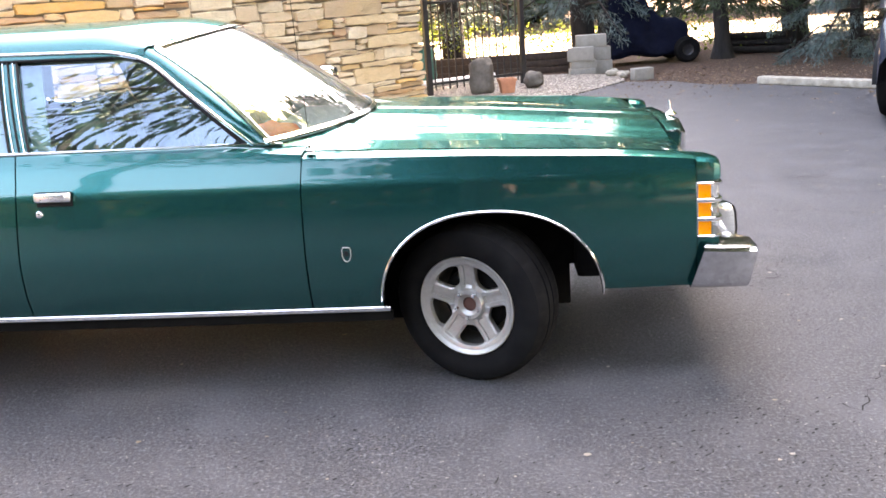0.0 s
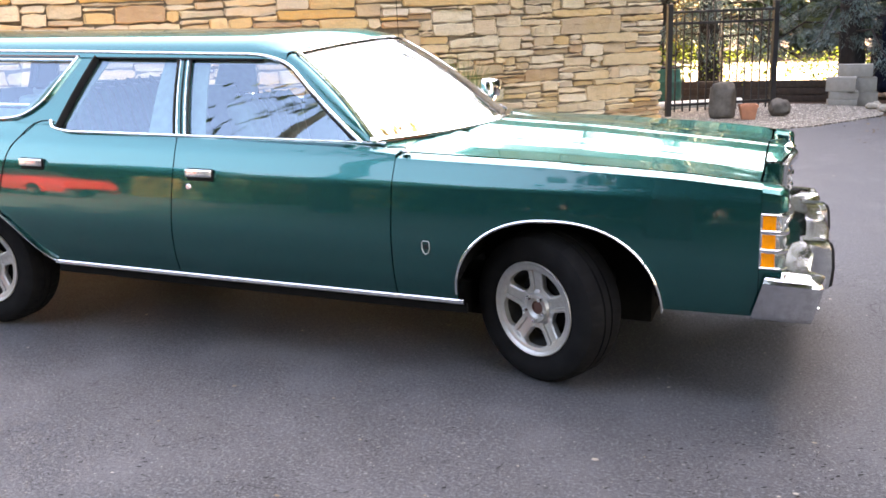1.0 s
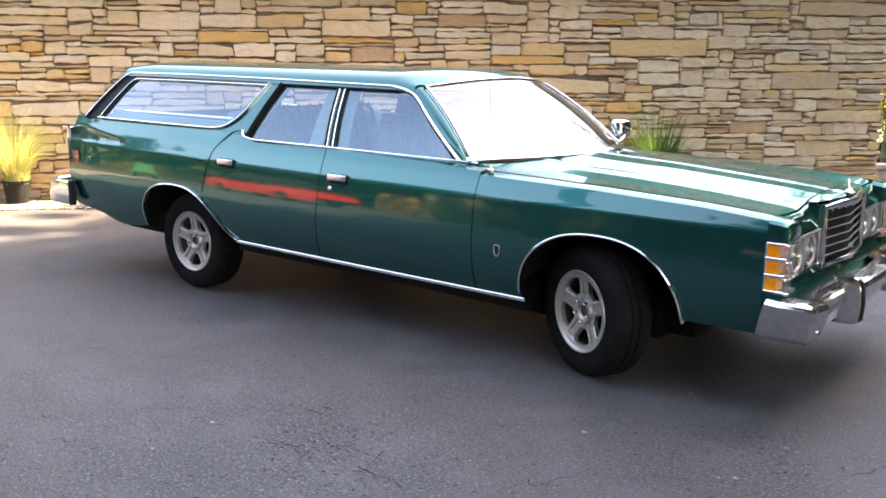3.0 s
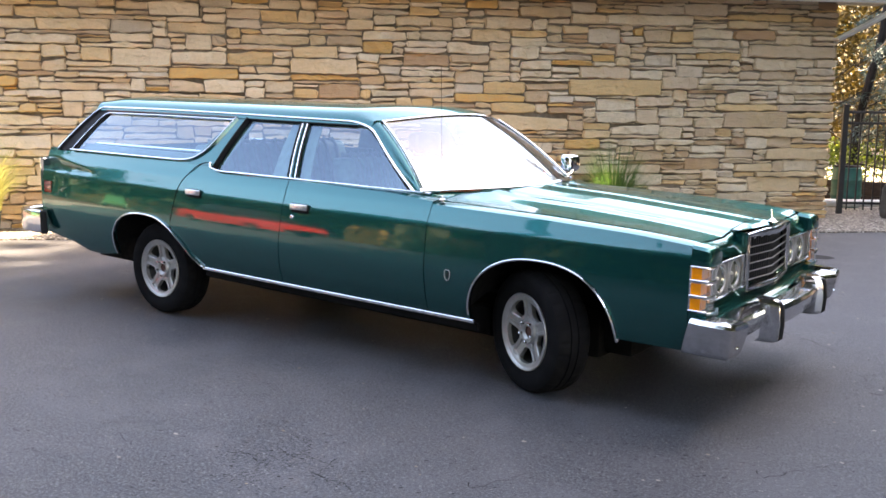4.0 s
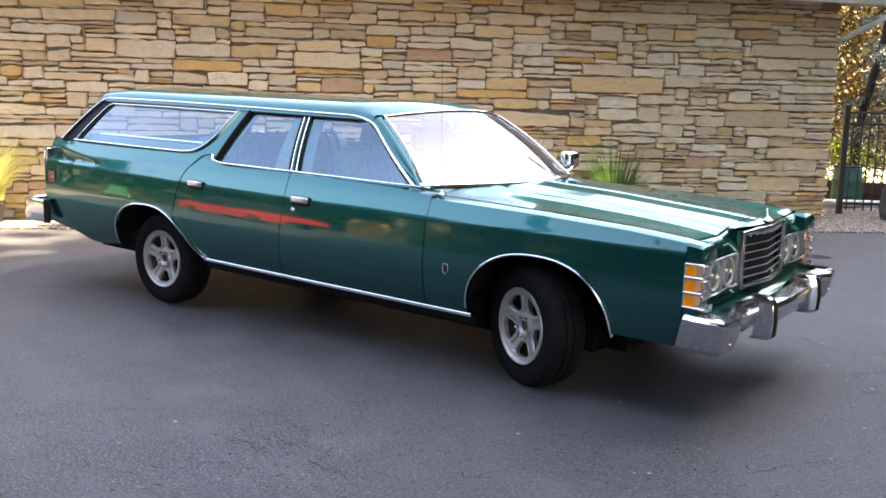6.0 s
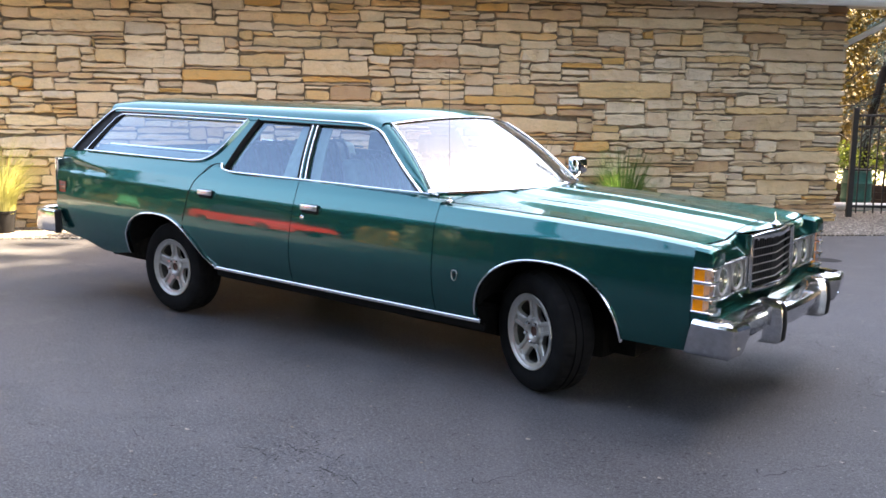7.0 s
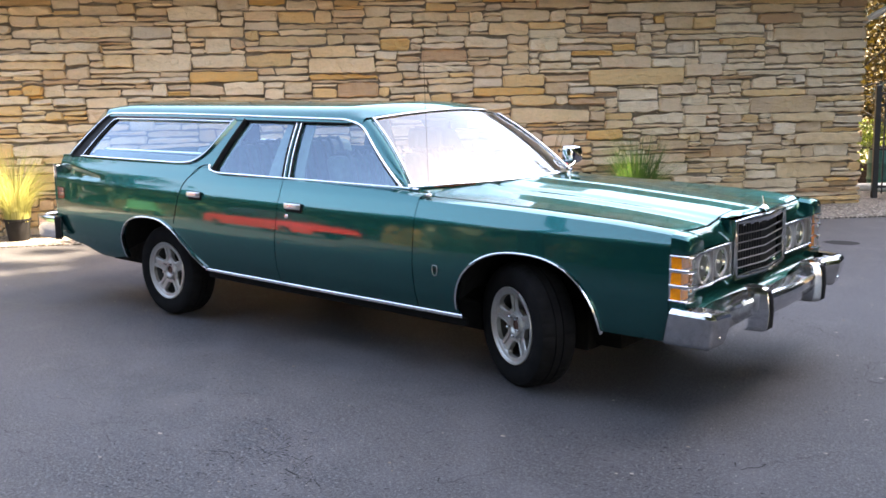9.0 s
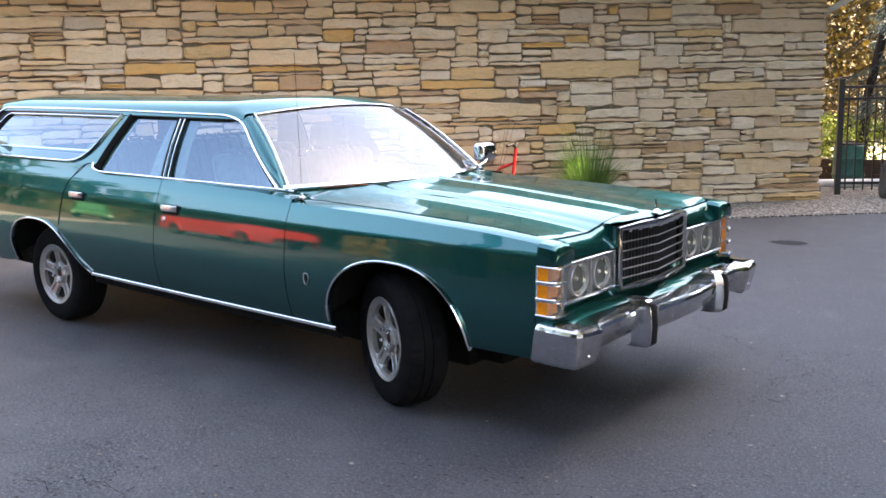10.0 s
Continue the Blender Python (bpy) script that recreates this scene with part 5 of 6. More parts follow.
def broad_tree(height, radius, seed, mat, leaves, size, label, low=0.10):
    rng = random.Random(seed)
    tree = thing("tree", label, "tree", "tall trees round the driveway")
    b = bmesh.new()
    spine = [(0.15 * math.sin(k * 0.9 + seed), 0.15 * math.cos(k * 0.7 + seed), height * 0.92 * k / 9) for k in range(10)]
    limb(spine, radius * 0.085, 0.04, b, 9)
    clumps, b2 = [], bmesh.new()
    for k in range(34):
        f = low + (0.98 - low) * k / 33
        z = height * f
        env = radius * math.sin(math.pi * min(1.0, 0.10 + 0.86 * f)) ** 0.55
        a = k * 2.4 + rng.uniform(-0.4, 0.4)
        r = env * rng.uniform(0.55, 1.0)
        base = Vector((*spine[min(9, int(f * 9))][:2], z - 0.5))
        tip = Vector((r * math.cos(a), r * math.sin(a), z + rng.uniform(-0.3, 0.8)))
        limb([base, base.lerp(tip, 0.5) + Vector((0, 0, 0.25)), tip], 0.07 * radius / 3, 0.015, b2, 5)
        for t in (0.35, 0.65, 0.95):
            clumps.append((base.lerp(tip, t), radius * rng.uniform(0.26, 0.46)))
    part("trunk", b, BARK, tree)
    part("branchwork", b2, BARK, tree)["kind"] = "stuff"

    def place(q):
        c, r = q.choice(clumps)
        v = Vector((q.gauss(0, 0.5), q.gauss(0, 0.5), q.gauss(0, 0.42))) * r
        return c + v, Vector((v.x, v.y, -0.4 * r)).normalized()
    raw("crown", *leaf_cloud(leaves, place, size, rng), mat, tree)
    return tree


# trees mostly out of view, set to shade the drive and block sky light
SPOTS = [(9.5, 6.8), (13.2, 3.4), (11.2, 11.5), (15.0, 8.2), (11.6, 10.2), (-6.5, -22.5), (-0.5, -16.5), (4.5, -14.5), (9.5, -16.0), 
         (12.5, -0.5), (-24.0, -26.5), (8.9, 16.9), (7.4, 12.6), (17.5, 18.5), (4.0, 31.0), (8.5, 34.0), (13.0, 31.0), (18.0, 33.0), (24.0, 30.0), (31.0, 31.0), (-6.5, 29.0), (-3.5, 31.0), (-0.5, 29.5), (1.8, 32.0), (-36.0, -24.0), (-30.0, -31.0), (-27.0, -22.0), (-20.0, -25.0), (-12.5, -25.5), (21.0, -9.5), (-40.0, -14.0), (-44.0, -2.0), (-15.0, -29.0), (-3.0, -28.0), (8.0, -27.0), (11.4, 4.4), (6.0, 14.4)]
kinds = [broad_tree(h, r, sd, LEAF_SHADE, 4200, 0.62, lb) for h, r, sd, lb in ((18.5, 3.6, 3, "tall broadleaf tree behind the driveway, leaves darkened as if in shade"), (20.5, 3.4, 5, "tall broadleaf tree behind the driveway, leaves darkened as if in shade"))]
# high crowns added out of view to keep overhead sky off the ground
spreading = broad_tree(15.5, 3.8, 21, LEAF_SHADE, 14000, 0.26, "unseen high-crowned broadleaf tree added to block overhead sky", 0.45)
# added to keep the sun off the wall corner; crowns stay out of view
raised = broad_tree(18.5, 3.6, 7, LEAF_SHADE, 4200, 0.62, "tall clear-trunked broadleaf tree added to block the sun", 0.22)
# unseen trees added on the sun's side to cast the driveway's shade
sunlit = [broad_tree(h, r, sd, LEAF_LIT, 3600, 0.62, "unseen tall broadleaf tree added to block the sun") for h, r, sd in ((18.5, 3.6, 13), (20.5, 3.4, 15))]
airy = broad_tree(15.5, 3.8, 22, LEAF_SHADE, 1200, 0.24, "thin-leaved broadleaf tree with a high crown", 0.50)
airy.matrix_world = pose(-6.8, -12.8, -0.03)
airy.scale = (1.3, 1.3, 1.6)
spreading.matrix_world = pose(0.2, -9.0, -0.03, 0, 0, 110)
copy_thing(spreading, pose(5.0, -8.2, -0.03, 0, 0, 230))
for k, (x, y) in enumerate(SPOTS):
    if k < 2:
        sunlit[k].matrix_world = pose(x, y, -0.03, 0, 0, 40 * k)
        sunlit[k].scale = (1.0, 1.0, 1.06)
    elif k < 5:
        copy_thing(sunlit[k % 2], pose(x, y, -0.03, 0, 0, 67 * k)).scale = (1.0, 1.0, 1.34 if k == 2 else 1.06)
    elif k < 7:
        kinds[k - 5].matrix_world = pose(x, y, -0.03, 0, 0, 40 * k)
        kinds[k - 5].scale = (1.0, 1.0, 0.45)
    elif k == 11:
        raised.matrix_world = pose(x, y, -0.03, 0, 0, 67 * k)
        raised.scale = (0.85, 0.85, 0.74)
    elif k in (12, 36):
        copy_thing(raised, pose(x, y, -0.03, 0, 0, 67 * k)).scale = (0.85, 0.85, 0.74 if k == 12 else 0.6)
    else:
        far = copy_thing(kinds[k % 2], pose(x, y, -0.03, 0, 0, 67 * k))
        if k == 35 or k == 9:
            far.scale = (1.0, 1.0, 1.3)
        elif k == 10:
            far.scale = (1.0, 1.0, 0.5)
        elif k in (7, 8):
            far.scale = (1.0, 1.0, 0.80)
        elif k > 13:
            far.scale = (1.0, 1.0, 0.42 + 0.05 * (k % 4))
        else:
            far.scale = (1.0, 1.0, 1.0)


def conifer(x, y, trunk_r, height, seed, low, mat, label, spread_r=2.2, tufts=2600, needle=0.085):
    """A conifer with a straight trunk and drooping boughs from the height low upwards."""
    rng = random.Random(seed)
    tree = thing("conifer", label, "conifer", "conifers behind the fence", at=pose(x, y, -0.03))
    b = bmesh.new()
    limb([(0.05 * math.sin(k + seed), 0.05 * math.cos(k * 1.3 + seed), height * k / 8) for k in range(9)], trunk_r, 0.03, b, 14)
    limb([(0, 0, -0.02), (0, 0, 0.25)], trunk_r * 1.5, trunk_r * 1.02, b, 14)
    boughs, b2 = [], bmesh.new()
    for k in range(46):
        z = low + (height - low) * (k / 46) ** 1.25
        a = k * 2.399 + rng.uniform(-0.3, 0.3)
        r = spread_r * (1 - 0.85 * (z / height)) * rng.uniform(0.7, 1.1)
        A = Vector((0, 0, z))
        B = Vector((r * 0.5 * math.cos(a), r * 0.5 * math.sin(a), z + 0.05))
        C = Vector((r * math.cos(a), r * math.sin(a), z - 0.28 * r))
        limb([A, B, C], 0.028, 0.006, b2, 5)
        boughs.append((A, B, C))
    part("trunk", b, BARK, tree)
    part("branchwork", b2, BARK, tree)["kind"] = "stuff"

    def place(q):
        A, B, C = q.choice(boughs)
        t = q.uniform(0.15, 1.0)
        p = A * (1 - t) ** 2 + B * 2 * t * (1 - t) + C * t * t
        sd = (C - A).cross(Vector((0, 0, 1))).normalized() * q.gauss(0, 0.16 * (1.1 - t * 0.6))
        return p + sd + Vector((0, 0, -abs(q.gauss(0, 0.10)))), (C - A).normalized() * 0.6 + sd * 2 + Vector((0, 0, -0.5))
    raw("needles", *leaf_cloud(tufts * 4, place, needle, rng, 0.0, 1.7, 0.11), mat, tree)
    return tree


conifer(-0.62, 13.6, 0.24, 6.2, 1, 1.05, NEEDLES_BLUE, "dark conifer with bare lower trunk behind the fence", 2.0, 5200, 0.058)
conifer(1.78, 12.7, 0.235, 6.0, 2, 1.0, NEEDLES_BLUE, "dark conifer with bare lower trunk beside stacked blocks", 2.0, 5200, 0.058)
conifer(4.25, 12.6, 0.15, 5.6, 3, 0.95, NEEDLES, "dark slender conifer on the mulch bank", 1.8)
conifer(6.1, 11.2, 0.12, 5.6, 4, 0.25, NEEDLES_BLUE, "blue spruce with low drooping boughs", 2.1, 9500, 0.052)
conifer(8.6, 14.0, 0.14, 6.2, 6, 0.4, NEEDLES, "dark conifer on the mulch bank", 2.3)
conifer(-3.4, 17.5, 0.15, 10.0, 9, 3.2, NEEDLES_BLUE, "blue spruce behind the house", 2.0)

# woodland beyond, and sunlit ground in front of it
slab("road_beyond", [(-30, 17.5), (40, 15.5), (45, 21.5), (-30, 25.0)], -0.012, CONCRETE, "pale sunlit road beyond the trees", "road", 0.01)


def woodland(name, n, size, mat, x0, x1, y0, y1, z1, seed, label, low=0.0):
    rng = random.Random(seed)
    heads = [(rng.uniform(x0, x1), rng.uniform(y0, y1), rng.uniform(0.7, 1.0)) for _ in range(int(max(x1 - x0, y1 - y0) * 1.1))]

    def place(q):
        hx, hy, hz = q.choice(heads)
        z = low + (z1 * hz - low) * q.random() ** 0.8
        return Vector((hx + q.gauss(0, 0.9), hy + q.gauss(0, 0.8), z)), Vector((q.gauss(0, 1), q.gauss(0, 1), -0.6))
    ob = raw(name, *leaf_cloud(n, place, size, rng), mat)
    return tagged(ob, label, "woodland", "", "stuff")


woodland("autumn_woodland", 15000, 0.17, LEAF_GOLD, -18, -3.5, 27.0, 30.0, 7.5, 21, "sunlit yellow autumn woodland beyond the road")
woodland("dark_woodland", 18000, 0.42, NEEDLES, -10, 42, 27.5, 33.0, 9.5, 22, "dark shaded evergreen woodland beyond the road")
woodland("gold_bushes", 30000, 0.10, LEAF_GOLD, -6.5, -2.0, 14.8, 17.0, 5.5, 23, "yellow autumn foliage behind the house corner", 0.8)
woodland("low_bushes", 3600, 0.055, LEAF_GREEN, -4.0, 4.5, 14.6, 16.2, 0.70, 24, "low sunlit green bushes behind the fence")
woodland("hedge_behind_fence", 9000, 0.05, LEAF_GREEN, -6.0, -1.2, 13.2, 14.6, 1.05, 33, "sunlit yellow-green hedge behind the fence", 0.15)
woodland("yellow_shrubs", 3000, 0.12, LEAF_GOLD, -12, -8, -20.5, -18.0, 1.3, 25, "sunlit yellow shrubs along the far edge of the driveway")
woodland("distant_shrubs", 4000, 0.12, LEAF_GOLD, -36, -29, -20.5, -18.0, 1.3, 29, "sunlit yellow shrubs beyond the parked cars")
LEAF_STRAW = make_leaf("straw_leaves", (0.30, 0.20, 0.05), (0.62, 0.44, 0.13), 0.3)
LEAF_PALE = make_leaf("pale_sage_leaves", (0.20, 0.24, 0.12), (0.42, 0.46, 0.30), 0.3)
for name, mat, x, y, rx, tall, n, label in (("straw_bush", LEAF_STRAW, -14.9, -18.2, 0.75, 1.25, 5000, "clipped golden bush in the sun across the driveway"), ("pale_bush", LEAF_PALE, -12.4, -17.6, 1.0, 2.1, 6000, "pale grey-green bush in the sun across the driveway")):
    rng = random.Random(len(name))

    def place(q, rx=rx, tall=tall, x=x, y=y):
        a, r = q.uniform(0, 2 * math.pi), math.sqrt(q.random())
        h = q.random()
        return Vector((x + rx * r * math.cos(a) * (1 - 0.3 * h * h), y + 0.6 * rx * r * math.sin(a), h * tall - 0.02)), Vector((math.cos(a), math.sin(a), -0.3))
    tagged(raw(name, *leaf_cloud(n, place, 0.11, rng), mat), label, "bush")
# belts out of view: they darken the flank's reflection and block low sky
woodland("woodland_behind", 11000, 1.0, NEEDLES, -42, 12, -33.0, -28.5, 14.0, 27, "dark evergreen woodland closing the far side of the driveway")
woodland("woodland_aside", 6200, 1.0, NEEDLES, -42, -37, -30.0, 8.0, 16.0, 28, "unseen evergreen belt added to cut off low sky")
woodland("green_shrubs", 5500, 0.12, LEAF_GREEN, -11, 8, -21.5, -19.0, 1.8, 26, "sunlit green shrubs along the far edge of the driveway")
# bare branches across the gap beside the corner
rng = random.Random(31)
b = bmesh.new()
for k in range(44):
    x, y = rng.uniform(-4.2, -0.9), rng.uniform(13.2, 14.6)
    p = Vector((x, y, rng.uniform(0.4, 3.0)))
    pts = [p]
    d = Vector((rng.uniform(0.2, 1), rng.uniform(-0.3, 0.3), rng.uniform(-0.2, 0.7))).normalized()
    for j in range(5):
        d = (d + Vector((rng.gauss(0, 0.25), rng.gauss(0, 0.2), rng.gauss(0, 0.25)))).normalized()
        pts.append(pts[-1] + d * 0.42)
    limb(pts, rng.uniform(0.010, 0.022), 0.004, b, 5)
limb([(-1.55, 13.4, -0.03), (-1.45, 13.4, 1.4), (-1.15, 13.3, 2.9), (-1.05, 13.3, 4.6)], 0.10, 0.05, b, 9)
limb([(-1.30, 13.35, 2.2), (-0.7, 13.2, 3.3), (-0.3, 13.0, 4.4)], 0.06, 0.02, b, 7)
tagged(part("bare_tree", b, BARK), "bare dark branches of a small tree by the house corner", "tree")


def blades(n, at, spread_r, tall, lean, width, seed):
    rng = random.Random(seed)
    V, F = [], []
    for _ in range(n):
        a = rng.uniform(0, 2 * math.pi)
        r = spread_r * math.sqrt(rng.random()) * 0.4
        p = Vector(at) + Vector((r * math.cos(a), r * math.sin(a), 0))
        h = tall * rng.uniform(0.55, 1.05)
        out = lean * rng.uniform(0.2, 1.0)
        d = Vector((math.cos(a), math.sin(a), 0))
        sd = Vector((-d.y, d.x, 0)) * width
        o = len(V)
        for k in range(6):
            t = k / 5
            c = p + d * out * t * t + Vector((0, 0, h * (t - 0.38 * t * t * out / max(lean, 0.01) * 1.2)))
            w = sd * (1 - t * 0.92)
            V += [c - w, c + w]
        for k in range(5):
            F.append((o + 2 * k, o + 2 * k + 1, o + 2 * k + 3, o + 2 * k + 2))
    return V, F


g = wall_pt(3.42, 0.72)
raw("grass", *blades(760, (g.x, g.y, 0.012), 0.60, 1.30, 0.66, 0.0050, 41), GRASS_GREEN)
tagged(bpy.data.objects["grass"], "tall green ornamental grass against the stone wall", "grass")
bpy.data.objects["grass"].name = "ornamental_grass"
g = wall_pt(4.55, 0.45)
b = bmesh.new()
rng = random.Random(51)
for k in range(4):
    a = rng.uniform(0, 6.28)
    limb([(g.x + 0.05 * math.cos(a), g.y + 0.05 * math.sin(a), 0.01), (g.x + 0.14 * math.cos(a), g.y + 0.14 * math.sin(a), 0.7), (g.x + 0.34 * math.cos(a), g.y + 0.34 * math.sin(a), rng.uniform(1.05, 1.35))], 0.006, 0.002, b, 5)
tagged(part("dry_stalks", b, DRY), "dry brown plant stalks against the stone wall", "plant")

pot = thing("potted_grass", "bright yellow ornamental grass in a black nursery pot", "potted plant", at=pose(-8.13, 0.47, 0.014))
part("pot", lathe([(0.0001, 0.005), (0.115, 0.0), (0.118, 0.004), (0.145, 0.235), (0.155, 0.240), (0.155, 0.262), (0.145, 0.262), (0.138, 0.235), (0.0001, 0.225)], 28, "z"), BLACK, pot, "black plastic nursery pot")
raw("blades", *blades(760, (0, 0, 0.22), 0.36, 1.10, 0.95, 0.0042, 43), GRASS_GOLD, pot)
copy_thing(pot, pose(-9.35, -0.35, 0.014, 0, 0, 80))

# ---- things by the house corner ----
P1, P2 = Vector((-0.80, 9.42, 0.014)), Vector((0.62, 10.25, 0.014))
fdir = (P2 - P1).normalized()
fang = math.degrees(math.atan2(fdir.y, fdir.x))
flen = (P2 - P1).length
fence = thing("metal_fence", "black metal picket fence panel between square posts", "fence", at=pose(P1.x, P1.y, P1.z, 0, 0, fang))
for x in (0.0, flen):
    post = part("post", box(x - 0.038, x + 0.038, -0.038, 0.038, 0, 1.58, 0.004, 1), BLACK_METAL, fence)
    b = bmesh.new()
    box(x - 0.044, x + 0.044, -0.044, 0.044, 1.58, 1.605, 0.006, 1, b)
    part("post_cap", b, BLACK_METAL, post)
for z in (0.16, 1.33, 1.49):
    part("rail", box(0.04, flen - 0.04, -0.018, 0.018, z - 0.018, z + 0.018, 0.003, 1), BLACK_METAL, fence)
n = 13
for k in range(n):
    x = 0.04 + (flen - 0.08) * (k + 0.5) / n
    part("picket", box(x - 0.009, x + 0.009, -0.009, 0.009, 0.06, 1.49), BLACK_METAL, fence, "", False)

b = lathe([(0.0001, 0.0), (0.20, 0.0), (0.215, 0.02), (0.225, 0.20), (0.235, 0.22), (0.235, 0.24), (0.225, 0.26), (0.225, 0.44), (0.235, 0.46), (0.235, 0.48), (0.222, 0.50), (0.21, 0.66), (0.19, 0.68), (0.0001, 0.68)], 32, "z")
TEAL = simple("teal_plastic", (0.012, 0.12, 0.10), 0.4, 0.0, 0.3, 9.0)
barrel = thing("barrel", "teal plastic barrel behind the fence", "barrel", at=pose(-0.98, 10.60, -0.03))
part("drum", b, TEAL, barrel)
part("lid", lathe([(0.0001, 0.70), (0.19, 0.70), (0.205, 0.69), (0.205, 0.675)], 32, "z"), BLACK, barrel)
pipe = thing("white_pipe", "white plastic pipe lying along the fence foot", "pipe", at=pose(-1.35, 9.62, 0.13, 0, 0, fang))
part("tube", sweep([(0.0, 0, 0), (1.75, 0, 0)], circle(0.058, 16), up=(0, 0, 1)), WHITE_PAINT, pipe)
for x in (0.2, 1.5):
    part("block_rest", box(x - 0.05, x + 0.05, -0.08, 0.08, -0.16, -0.05, 0.006), CONCRETE, pipe)
TIMBER = simple("dark_timber", (0.045, 0.032, 0.026), 0.9, 0.0, 0.35, 14.0, 0.5)
edging = thing("timber_edging", "dark stacked landscape timbers behind the fence", "edging", at=pose(-2.2, 12.0, -0.03, 0, 0, 2))
for k in range(3):
    part("timber", box(0.02 * k, 3.75 - 0.03 * k, -0.07, 0.07, 0.12 * k, 0.12 * k + 0.115, 0.012), TIMBER, edging)


def boulder(name, x, y, w, d, h, seed, mat, label, square=0.6):
    b = bmesh.new()
    bmesh.ops.create_icosphere(b, subdivisions=4, radius=1.0)
    for v in b.verts:
        c = v.co
        q = Vector([math.copysign(abs(a) ** square, a) for a in c])
        q += c * 0.10 * noise.noise(c * 1.7 + Vector((seed, 0, 0))) * 2 + c * 0.03 * noise.noise(c * 6 + Vector((seed, 3, 0)))
        v.co = Vector((q.x * w / 2, q.y * d / 2, max(-0.02, (q.z + 0.92) * h / 1.92)))
    ob = part(name, b, mat)
    ob.location = (x, y, 0.014)
    return tagged(ob, label, "rock")


ROCK = simple("grey_brown_rock", (0.10, 0.088, 0.076), 0.9, 0.0, 0.35, 9.0, 0.6)
boulder("boulder", -0.03, 9.28, 0.38, 0.34, 0.50, 3.0, ROCK, "upright rounded grey-brown boulder on the gravel", 0.55)
boulder("boulder", 0.75, 9.55, 0.30, 0.26, 0.25, 9.0, ROCK, "small pointed grey boulder on the gravel", 0.95)
TERRA = simple("terracotta", (0.46, 0.19, 0.11), 0.85, 0.0, 0.15, 12.0, 0.3)
terra = thing("terracotta_pot", "square terracotta pot standing on the gravel", "pot", at=pose(0.34, 9.12, 0.014, 0, 0, 12))
b = bmesh.new()
rings = [(0.085, 0.0), (0.112, 0.17), (0.122, 0.17), (0.122, 0.205), (0.104, 0.205), (0.09, 0.10), (0.0005, 0.10)]
grid([[Vector((sx * r, sy * r, z)) for sx, sy in ((-1, -1), (1, -1), (1, 1), (-1, 1))] for r, z in rings], close_u=True, bm=b)
part("pot", b, TERRA, terra, "", True, 20)
BLOCK = simple("pale_concrete_block", (0.26, 0.245, 0.22), 0.9, 0.0, 0.12, 14.0, 0.4)


def block(x, y, z, w, d, h, turn):
    ob = part("concrete_block", box(-w / 2, w / 2, -d / 2, d / 2, 0, h, 0.008), BLOCK)
    ob.matrix_world = pose(x, y, z, 0, 0, turn)
    return tagged(ob, "pale grey concrete landscaping block in a stack", "concrete block", "stacked concrete blocks")


for q in ((1.62, 11.18, -0.03, 0.42, 0.22, 0.125, 4), (1.64, 11.19, 0.096, 0.42, 0.22, 0.125, 2), (1.60, 11.17, 0.222, 0.43, 0.22, 0.215, -5), (1.92, 11.42, -0.03, 0.42, 0.24, 0.22, 6), (1.90, 11.42, 0.192, 0.42, 0.24, 0.22, 2), (1.80, 11.42, 0.414, 0.50, 0.24, 0.20, -3), (2.42, 10.02, -0.03, 0.32, 0.16, 0.18, 20)):
    block(*q)
rng = random.Random(61)
for k in range(9):
    boulder("rubble", 2.05 + rng.uniform(-0.15, 0.5), 10.35 + rng.uniform(-0.35, 0.4), rng.uniform(0.08, 0.18), rng.uniform(0.08, 0.16), rng.uniform(0.05, 0.11), k * 2.0, CONCRETE, "pale broken stone beside the gravel bed", 0.8)

# wheel stop
stop = part("wheel_stop", box(0.06, 1.70, -0.08, 0.08, 0.0, 0.105, 0.030, 3), CONCRETE)
stop.matrix_world = pose(3.68, 8.36, 0.0, 0, 0, math.degrees(math.atan2(-1.15, 1.01)))
tagged(stop, "long pale concrete wheel stop at the driveway edge", "wheel stop")

# a low stack of dark logs on the mulch bank
stack = thing("log_stack", "low stack of dark rotting logs on the mulch", "logs", at=pose(5.05, 13.3, -0.03, 0, 0, -22))
rng = random.Random(77)
for row, count in enumerate((4, 3, 2)):
    for k in range(count):
        r = rng.uniform(0.055, 0.075)
        long = rng.uniform(0.5, 0.62)
        y, z = (k - (count - 1) / 2) * 0.145 + rng.uniform(-0.01, 0.01), 0.068 + row * 0.118
        bow = rng.uniform(-0.012, 0.012)
        log = sweep([(-long, y, z), (-long * 0.4, y + bow, z + bow * 0.5), (long * 0.3, y - bow, z), (long, y, z + bow * 0.4)], circle(r, 11, r * rng.uniform(0.85, 1.0)), up=(0, 0, 1))
        part("log", log, BARK, stack)
# covered trailer
TARP = simple("navy_tarpaulin", (0.003, 0.005, 0.014), 0.85, 0.0, 0.3, 5.0, 0.4)
TARP.node_tree.nodes["Principled BSDF"].inputs["Specular IOR Level"].default_value = 0.1
trailer = thing("covered_trailer", "low trailer under a dark navy tarpaulin", "trailer", at=pose(2.95, 12.75, -0.03, 0, 0, 6))
b = box(-0.80, 0.60, -0.5, 0.5, 0.15, 0.74, 0.08, 3)
bmesh.ops.subdivide_edges(b, edges=b.edges[:], cuts=7, use_grid_fill=True)
